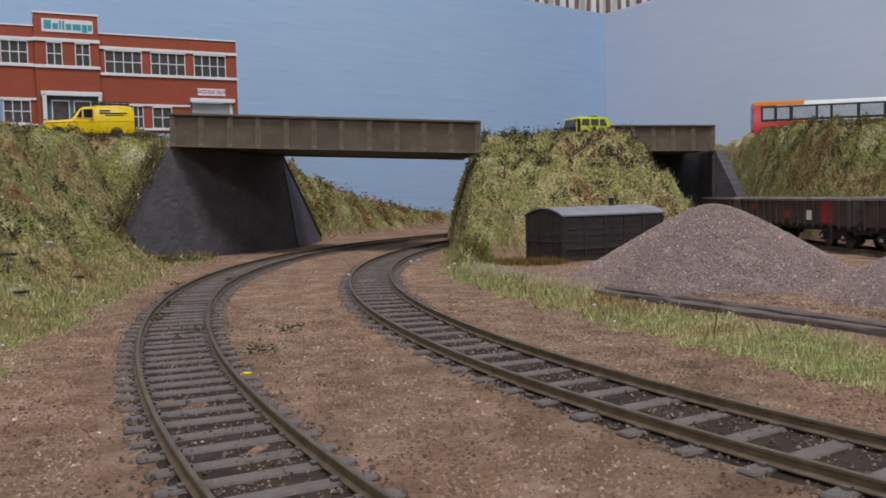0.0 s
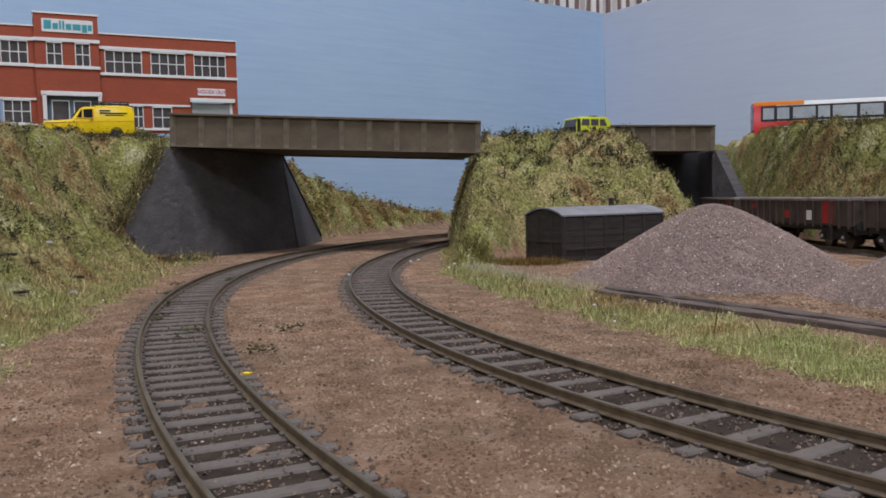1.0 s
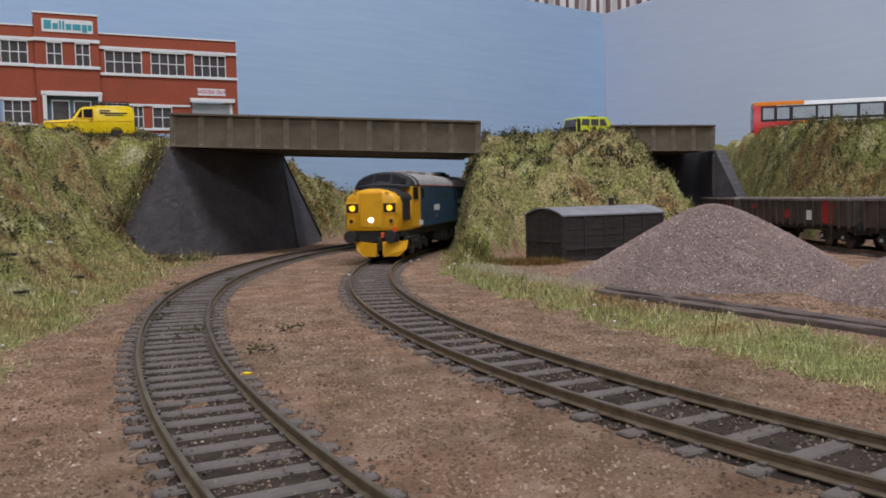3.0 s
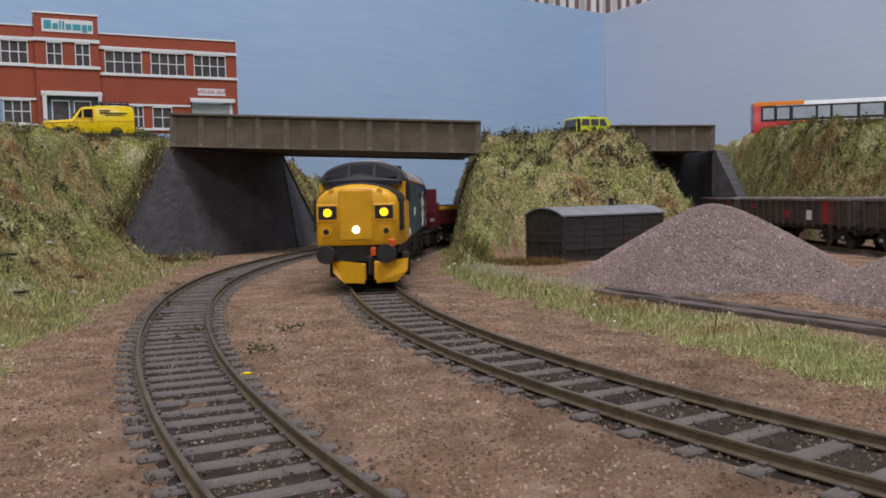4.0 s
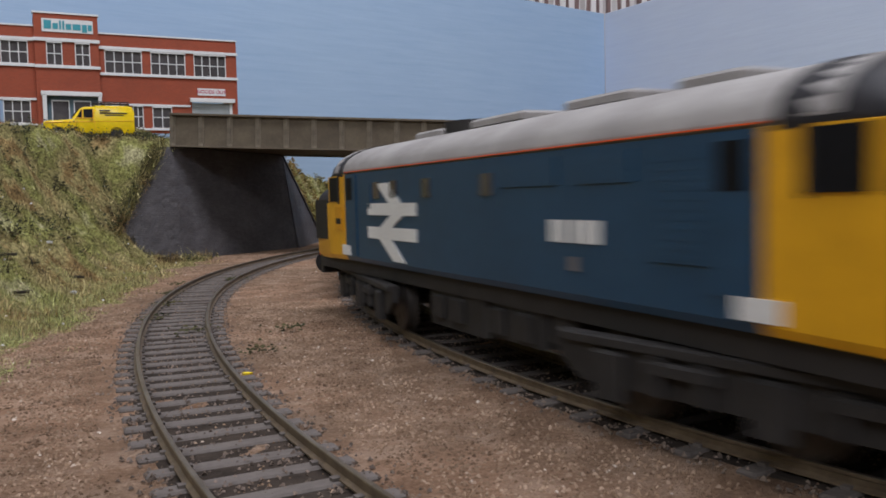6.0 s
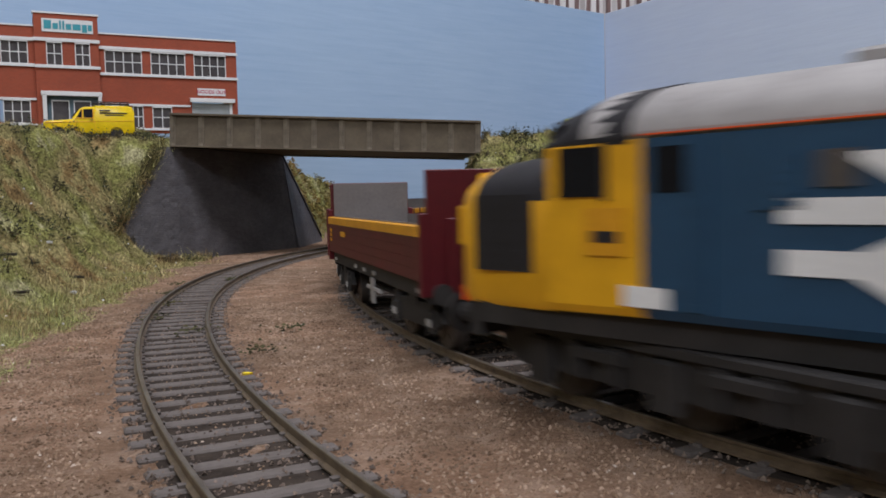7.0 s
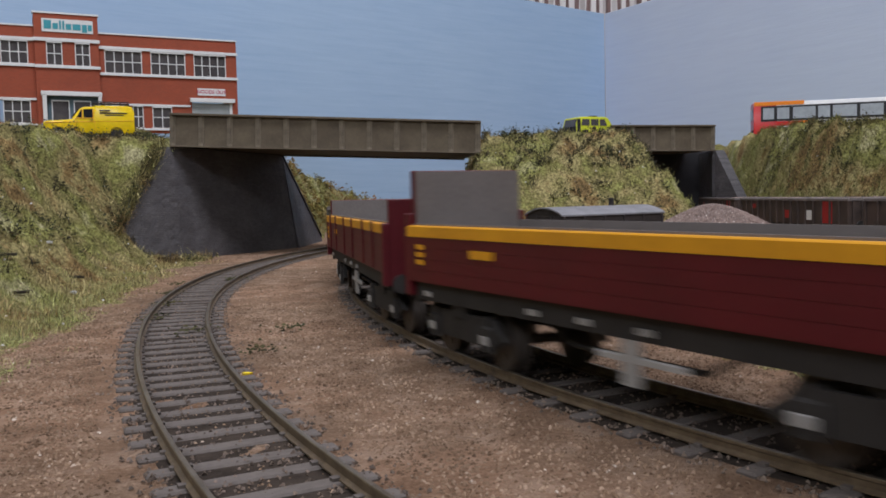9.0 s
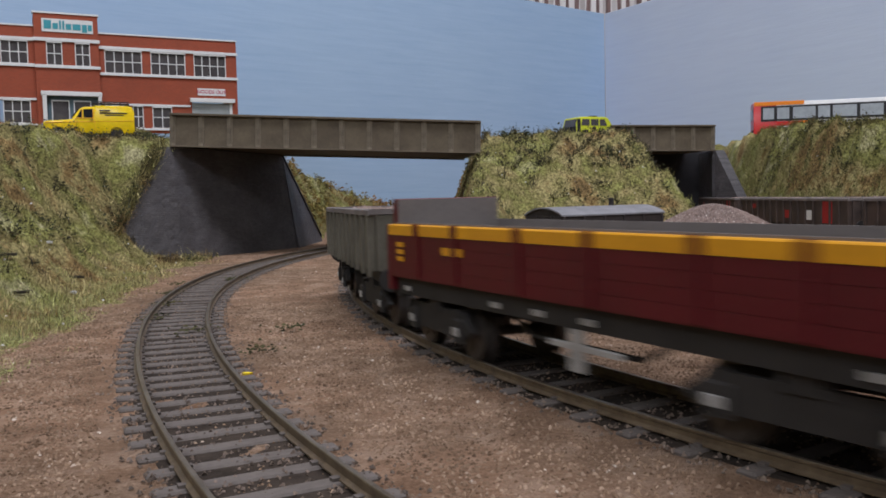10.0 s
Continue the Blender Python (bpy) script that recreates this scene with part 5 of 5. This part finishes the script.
def bogie_frame(parent, y, axles, r, half, name, box_mat, solid):
    bm = bmesh.new()
    lo, hi = min(axles) - r * 0.9, max(axles) + r * 0.9
    for s in (-1, 1):
        if solid:
            prism(bm, [(lo - 5, 8.5), (lo, 5.2), (hi, 5.2), (hi + 5, 8.5), (hi + 5, 12.5), (lo - 5, 12.5)], s * 13.4 - 0.9, s * 13.4 + 0.9, "x")
            for a in axles:
                box(bm, s * 14.6 - 1.1, s * 14.6 + 1.1, a - 3, a + 3, 3.4, 10.6, 0.5)
            for a, b in zip(axles[:-1], axles[1:]):
                c = (a + b) / 2
                box(bm, s * 15 - 1.0, s * 15 + 1.0, c - 6, c + 6, 8.6, 10.4, 0.4)
                for k in (-4, 4):
                    rod(bm, (s * 15.2, c + k, 5.5), (s * 15.2, c + k, 11), 1.0, 8)
            box(bm, s * 14.8 - 0.6, s * 14.8 + 0.6, lo - 4, hi + 4, 11.2, 12.6, 0.3)
        else:
            prism(bm, [(lo - 1, 6.5), (lo + 3, 4.6), (hi - 3, 4.6), (hi + 1, 6.5), (hi - 4, 10), (lo + 4, 10)], s * 11.8 - 0.7, s * 11.8 + 0.7, "x")
            for a in axles:
                box(bm, s * 12.6 - 0.8, s * 12.6 + 0.8, a - 2.2, a + 2.2, 4.0, 8.8, 0.4)
    for a in (lo + r, hi - r):
        box(bm, -13, 13, a - 1, a + 1, 8.5, 10.5)
    box(bm, -13, 13, -3, 3, 9, 12)
    b = part(name, bm, M_FRAME, parent, "grimy bogie frame")
    b.matrix_basis = mm(0, y, 0)
    for a in axles:
        wheelset(b, a, r)
        if not solid:
            for s in (-1, 1):
                bm = bmesh.new()
                box(bm, s * 13.5 - 0.25, s * 13.5 + 0.25, a - 1.3, a + 1.3, 5.4, 7.0, 0.15)
                part("axle_box_end", bm, M_BOXGREY, b, "whitened axle box end")
    return b


def build_loco():
    loco = empty("diesel_locomotive", "blue diesel locomotive with yellow ends and lit lamps", "locomotive")
    rings = [loco_section(y, 17.6, 16.5, 40.6, 41.0) for y in (-78, 78)]
    body = part("body", loft(rings), M_BLUE, loco, "dark blue body sides")
    rings = [loco_section(y, 17.5, 40.4, 41.2, 49.1, 14) for y in (-88, -40, 0, 40, 88)]
    roof = part("roof", loft(rings), M_ROOF, loco, "dusty grey curved roof", True)
    for y, w, l in ((55, 5, 7), (28, 6, 10), (-8, 6.5, 12), (-48, 5, 8)):
        bm = bmesh.new()
        box(bm, -w, w, y - l, y + l, 48.8, 50.5, 0.5)
        part("roof_hatch", bm, M_ROOF, roof, "grey roof hatch")
    bm = bmesh.new()
    rod(bm, (0, -30, 48.5), (0, -30, 51.2), 7.5, 24)
    rod(bm, (0, -30, 51.2), (0, -30, 51.5), 5.5, 24)
    part("fan_grille", bm, M_FRAME, roof, "dark round roof fan")
    for s in (-1, 1):
        st = part_box("cantrail_stripe", s * 17.65 - 0.2, s * 17.65 + 0.2, -78, 78, 41.0, 41.22, M_ORANGE, loco, "thin orange cantrail stripe")
        # body side grilles and windows, laid off along the sides
        for a, b, z0, z1 in ((58, 70, 24, 39), (40, 54, 35, 39.6), (14, 34, 35, 39.6), (-62, -56, 31, 37.5), (-72, -68, 18, 40)):
            g = part_box("side_grille", s * 17.7 - 0.25, s * 17.7 + 0.25, a * s, b * s, z0, z1, M_BLUE, loco, "blue louvred grille", 0.0) if s > 0 else part_box("side_grille", s * 17.7 - 0.25, s * 17.7 + 0.25, min(a, b), max(a, b), z0, z1, M_BLUE, loco, "blue louvred grille")
            n = int((z1 - z0) / 1.3)
            for k in range(n):
                part_box("louvre", s * 17.95 - 0.04, s * 17.95 + 0.04, min(a, b) + 0.6, max(a, b) - 0.6, z0 + 0.5 + k * 1.3, z0 + 1.1 + k * 1.3, M_BLUE, g)
        for y in (9, -20, -40, -52):
            part_box("side_window", s * 17.7 - 0.25, s * 17.7 + 0.25, y - 2.2, y + 2.2, 33.6, 37.8, M_PANE, loco, "small dark body window")
        # white twin-bar emblem with slanting arms
        bm = bmesh.new()
        x0, x1 = s * 17.85 - 0.1, s * 17.85 + 0.1
        c, hw = -42.0, 16.5
        for z in (23.4, 29.4):
            box(bm, x0, x1, c - hw, c + hw, z, z + 3.0)
        for pts in ([(-1.0, 32.4), (7.0, 32.4), (-1.0, 37.4), (-9.5, 37.4)], [(-7.5, 26.4), (1.0, 26.4), (8.5, 29.4), (0.0, 29.4)], [(-8.0, 23.4), (0.5, 23.4), (9.5, 18.2), (1.5, 18.2)]):
            prism(bm, [(c + p, z) for p, z in pts], x0, x1, "x")
        part("emblem", bm, M_LOCOWHITE, loco, "large white twin-bar emblem")
        for y in (33.0, 35.8, 39.4, 42.2, 45.0):
            part_box("number_bar", s * 17.85 - 0.1, s * 17.85 + 0.1, y - 1.1, y + 1.1, 25.8, 29.4, M_LOCOWHITE, loco)
        part_box("data_panel", s * 17.85 - 0.1, s * 17.85 + 0.1, 37.5, 40.0, 21.4, 23.6, M_WAGGREY, loco)
        part_box("nameplate_frame", s * 17.8 - 0.15, s * 17.8 + 0.15, -87.4, -80.6, 24.8, 31.4, M_STRIPE, loco, "amber square badge on the cab side")
        part_box("nameplate_field", s * 17.95 - 0.1, s * 17.95 + 0.1, -86.2, -81.8, 26.6, 28.2, M_BLACK, loco)
    # fuel tanks and gear between the bogies
    for y0, y1, z0 in ((-26, 2, 5.0), (4, 24, 6.0), (26, 34, 8.0)):
        part_box("fuel_tank", -14.8, 14.8, y0, y1, z0, 16.6, M_FRAME, loco, "grimy tank under the body", 1.0)
    for s in (-1, 1):
        for y in (-20, -10, 8, 18):
            part_box("tank_fitting", s * 15.2 - 0.7, s * 15.2 + 0.7, y - 3, y + 3, 7, 12, M_FRAME, loco, "", 0.4)
    part_box("underframe", -15.5, 15.5, -112, 112, 12.8, 16.8, M_FRAME, loco, "dark underframe")
    build_nose(loco, 1)
    build_nose(loco, -1)
    bogies = [bogie_frame(loco, y, (-27, 0, 27), 7.4, 74, "bogie", M_FRAME, True) for y in (74, -74)]
    for ob in list(loco.children):
        if ob.name.startswith(("snowplough", "plough_centre", "coupling")):
            y = 74 if ob.data.vertices[0].co.y > 0 else -74
            ob.parent = bogies[0] if y > 0 else bogies[1]
            ob.location.y = -y * K
    return loco, bogies


def build_maroon_wagon(end_h, side_patches):
    """Bogie open wagon: planked maroon sides, amber top band, ends raised above the sides."""
    w = empty("open_wagon", "maroon bogie open wagon with an amber top band", "railway wagon", "maroon wagons of the train")
    if not side_patches:
        tagged(w, "maroon bogie open wagon with high end boards and an amber band")
    H, L, W = 27.6, 64.5, 14.6
    part_box("floor", -W + 1, W - 1, -L + 1, L - 1, 14.6, 16.4, M_WAGGREY, w, "grey wagon floor")
    for s in (-1, 1):
        side = part_box("side", s * W - 0.7, s * W + 0.7, -L, L, 15.6, H - 2.4, M_MAROON, w, "maroon planked side", 0.2)
        for k in range(4):
            part_box("side_plank", s * (W + 0.72) - 0.06, s * (W + 0.72) + 0.06, -L + 1, L - 1, 15.9 + k * 2.36, 18.15 + k * 2.36, M_MAROON, side)
        part_box("top_band", s * W - 0.85, s * W + 0.95, -L, L, H - 2.4, H, M_STRIPE, w, "amber yellow top band", 0.25)
        part_box("inner_lining", s * (W - 1.0) - 0.25, s * (W - 1.0) + 0.25, -L + 1, L - 1, 16.4, H + 0.35, M_WAGGREY, w, "grey inside face")
        if side_patches:
            for y in (-50, -33, -10, 10, 33, 50):
                part_box("door_strap", s * (W + 1.05) - 0.2, s * (W + 1.05) + 0.2, y - 1.1, y + 1.1, 16, H + 0.2, M_MAROON, w)
        for y0, y1, z0, z1 in ((-60, -56.6, 22.6, 23.6), (-60, -56.6, 21.0, 22.0), (-60, -56.6, 19.4, 20.4), (-38, -30, 21.6, 23.2)):
            part_box("stencil_bar", s * (W + 0.95) - 0.1, s * (W + 0.95) + 0.1, y0, y1, z0, z1, M_STRIPE, w)
        sb = part_box("sole_bar", s * (W - 1.6) - 0.8, s * (W - 1.6) + 0.8, -L + 1, L - 1, 11.6, 15.6, M_FRAME, w, "black sole bar", 0.3)
        for y in (-58, -20, -6, 8, 58):
            part_box("white_fitting", s * (W - 0.6) - 0.3, s * (W - 0.6) + 0.3, y - 1.3, y + 1.3, 12.6, 13.6, M_BOXGREY, sb)
        br = part_box("brake_lever", s * (W - 0.9) - 0.35, s * (W - 0.9) + 0.35, -3, 16, 8.2, 9.2, M_BOXGREY, w, "whitened brake lever", 0.2)
        part_box("lever_guide", s * (W - 0.9) - 0.4, s * (W - 0.9) + 0.4, 3, 6.4, 4.6, 11.6, M_BOXGREY, br)
        bm = bmesh.new()
        for a, b in (((-24, 11.8), (-15, 7.6)), ((-15, 7.6), (15, 7.6)), ((15, 7.6), (24, 11.8))):
            rod(bm, (s * 9, a[0], a[1]), (s * 9, b[0], b[1]), 0.5, 8)
        part("truss", bm, M_FRAME, w)
    for e in (-1, 1):
        en = part_box("end", -W + 0.8, W - 0.8, e * L - 0.8, e * L + 0.8, 12.5, end_h, M_MAROON, w, "maroon end board", 0.2)
        part_box("end_lining", -W + 1.2, W - 1.2, e * (L - 1.1) - 0.3, e * (L - 1.1) + 0.3, 16, end_h - 0.2, M_WAGGREY, en, "grey inside of the end board")
        for x in (-8.5, 8.5):
            part_box("end_post", x - 0.9, x + 0.9, e * (L + 1.2) - 0.5, e * (L + 1.2) + 0.5, 12.5, H + 1.5, M_MAROON, en, "", 0.2)
        for x in (-W, W):
            part_box("corner_post", x - 0.9, x + 0.9, e * L - 1.0, e * L + 1.0, 12.5, H + 2.6 if not side_patches else H, M_MAROON, en, "", 0.2)
        part_box("end_plate", -12.5, -9.5, e * (L + 1.0) - 0.3, e * (L + 1.0) + 0.3, 17.6, 19.6, M_BOXGREY, en)
        part_box("headstock", -13.5, 13.5, e * (L - 1) - 1.4, e * (L - 1) + 1.4, 10.8, 14.8, M_FRAME, w, "", 0.3)
        for x in (-11.2, 11.2):
            bm = bmesh.new()
            rod(bm, (x, e * L, 13), (x, e * (L + 2.6), 13), 1.2, 10)
            rod(bm, (x, e * (L + 2.6), 13), (x, e * (L + 3.4), 13), 2.3, 16)
            part("buffer", bm, M_FRAME, w)
    bogies = [bogie_frame(w, y, (-12.5, 12.5), 5.6, 45, "bogie", M_FRAME, False) for y in (46, -46)]
    return w, bogies


def hopper_shell(w, H, L, W, wall_m, rib_m, ribs, z0):
    for s in (-1, 1):
        side = part_box("side", s * W - 0.6, s * W + 0.6, -L, L, z0, H, wall_m, w, "", 0.2)
        part_box("top_rail", s * W - 1.2, s * W + 1.4, -L - 0.6, L + 0.6, H - 0.2, H + 1.4, M_PALEEDGE, w, "worn pale top rail", 0.3)
        for i in range(ribs + 1):
            y = -L + 1 + (2 * L - 2) * i / ribs
            part_box("rib", s * (W + 1.0) - 0.6, s * (W + 1.0) + 0.6, y - 0.7, y + 0.7, z0 - 1.4, H - 0.1, rib_m, side, "", 0.2)
        part_box("sole_bar", s * (W - 2.6) - 0.7, s * (W - 2.6) + 0.7, -L, L, z0 - 3.2, z0, M_FRAME, w, "", 0.3)
    for e in (-1, 1):
        end = part_box("end", -W + 0.7, W - 0.7, e * L - 0.6, e * L + 0.6, z0, H, wall_m, w, "", 0.2)
        part_box("end_rail", -W - 1, W + 1, e * L - 0.9, e * L + 0.9, H + 0.02, H + 1.42, M_PALEEDGE, end)
        for x in (-9, -3, 3, 9):
            part_box("end_rib", x - 0.6, x + 0.6, e * (L + 1.0) - 0.5, e * (L + 1.0) + 0.5, z0, H - 0.1, rib_m, end)
        part_box("headstock", -12.5, 12.5, e * (L - 0.5) - 1.3, e * (L - 0.5) + 1.3, z0 - 4.6, z0 - 0.2, M_FRAME, w, "", 0.3)
        for x in (-11.2, 11.2):
            bm = bmesh.new()
            rod(bm, (x, e * L, 13), (x, e * (L + 4.2), 13), 1.3, 10)
            rod(bm, (x, e * (L + 4.2), 13), (x, e * (L + 5.0), 13), 2.9, 16)
            part("buffer", bm, M_FRAME, w)


def load_of(w, L, W, z, seed, material):
    r = np.random.RandomState(seed)
    n = 3500
    X, Y = (r.rand(n) * 2 - 1) * (W - 1), (r.rand(n) * 2 - 1) * (L - 1)
    Z = z + 1.6 * np.cos(X / W * 1.5) + lumps(X, Y, 22, seed) * 0.8
    ob = crumbs("load", X, Y, Z, 0.9, r, material, "pale stone load heaped in the wagon", "", 0.9)
    ob.parent = w
    part_box("load_base", -W + 0.8, W - 0.8, -L + 0.8, L - 0.8, z - 6, z + 0.4, M_HEAP, w)


def build_olive_hopper():
    w = empty("ribbed_open_wagon", "olive-grey ribbed open wagon loaded with pale stone", "railway wagon")
    hopper_shell(w, 29.5, 52, 14.6, M_OLIVE, M_OLIVE, 9, 15)
    load_of(w, 52, 14, 28, 41, M_STONE)
    bogies = [bogie_frame(w, y, (-12.5, 12.5), 5.6, 34, "bogie", M_FRAME, False) for y in (34, -34)]
    return w, bogies


def build_siding_wagon():
    w = empty("box_wagon", "rusty brown ribbed box wagon standing in the siding", "railway wagon", "stabled box wagons")
    hopper_shell(w, 26.6, 80, 14.6, M_RUSTWAG, M_RUSTWAG, 15, 12.6)
    load_of(w, 80, 14, 25.4, 43, M_STONE)
    for y0, y1, z0, z1, m in ((46.5, 60.0, 13.6, 26, M_RED), (-3.5, 5.5, 15.5, 20.5, M_RED), (27.5, 37, 15.0, 20.8, M_LOCOWHITE), (-58, -52, 21, 24, M_RED)):
        part_box("panel_patch", 15.1, 15.35, y0, y1, z0, z1, m, w, "painted panel patch")
    part_box("brake_wheel", 13.6, 14.6, 40, 56, 9.6, 10.6, M_FRAME, w, "", 0.2)
    part_box("brake_column", 14.4, 15.6, 57, 59.4, 4, 12.6, M_FRAME, w, "", 0.2)
    bogies = [bogie_frame(w, y, (-12.5, 12.5), 5.8, 55, "bogie", M_FRAME, False) for y in (56, -56)]
    return w, bogies


LOCO, LOCO_BOGIES = build_loco()
WAGON_A, BOGIES_A = build_maroon_wagon(39.4, False)
WAGON_C, BOGIES_C = build_maroon_wagon(33.4, True)
WAGON_B = copy_thing(WAGON_A, Matrix())
BOGIES_B = [o for o in WAGON_B.children if o.name.startswith("bogie")]
HOPPER, BOGIES_H = build_olive_hopper()
SIDING_A, _ = build_siding_wagon()


def stand_siding():
    for ob, s in ((SIDING_A, 236), (None, 64), (None, 408)):
        x, y, h = on_track(SIDING_LINE, s, 56)
        if ob is None:
            copy_thing(SIDING_A, mm(x, y, 0, h))
        else:
            ob.matrix_basis = mm(x, y, 0, h)


stand_siding()


# ---- what moves: the train ----
def travel(t):
    """How far along the line the locomotive's middle is at t seconds."""
    d = t - 5.0
    return 191 - 132.5 * d + (3.5 * d * d if d < 0 else 0)


def motions():
    train = ((LOCO, LOCO_BOGIES, 0, 74, 74), (WAGON_A, BOGIES_A, 207.5, 46, 46), (WAGON_B, BOGIES_B, 354, 46, 46), (WAGON_C, BOGIES_C, 499, 46, 46), (HOPPER, BOGIES_H, 632, 34, 34))
    for thing, bogies, gap, half, piv in train:
        rows = []
        for i in range(101):
            x, y, h = on_track(RIGHT_LINE, travel(i / 10) + gap, half)
            rows.append((i / 10, mm(x, y, 0, h)))
        walk(thing, rows)
        for b in bogies:
            e = 1 if b.location.y > 0 else -1
            rows = []
            for i in range(0, 101, 5):
                s = travel(i / 10) + gap
                _, _, h = on_track(RIGHT_LINE, s, half)
                _, _, a = on_line(RIGHT_LINE, s - e * half)
                turn = (math.degrees(a) + 180 - 90 - h + 180) % 360 - 180
                rows.append((i / 10, mm(0, e * piv, 0, turn)))
            walk(b, rows)
            for w in b.children:
                if w.name.startswith("wheelset"):
                    y, r = w.location.y / K, w["radius"]
                    rows = []
                    for i in range(121):
                        t = i / 12
                        rows.append((t, mm(0, y, r) @ Matrix.Rotation(-(travel(0) - travel(t)) / r, 4, "X")))
                    walk(w, rows)


motions()
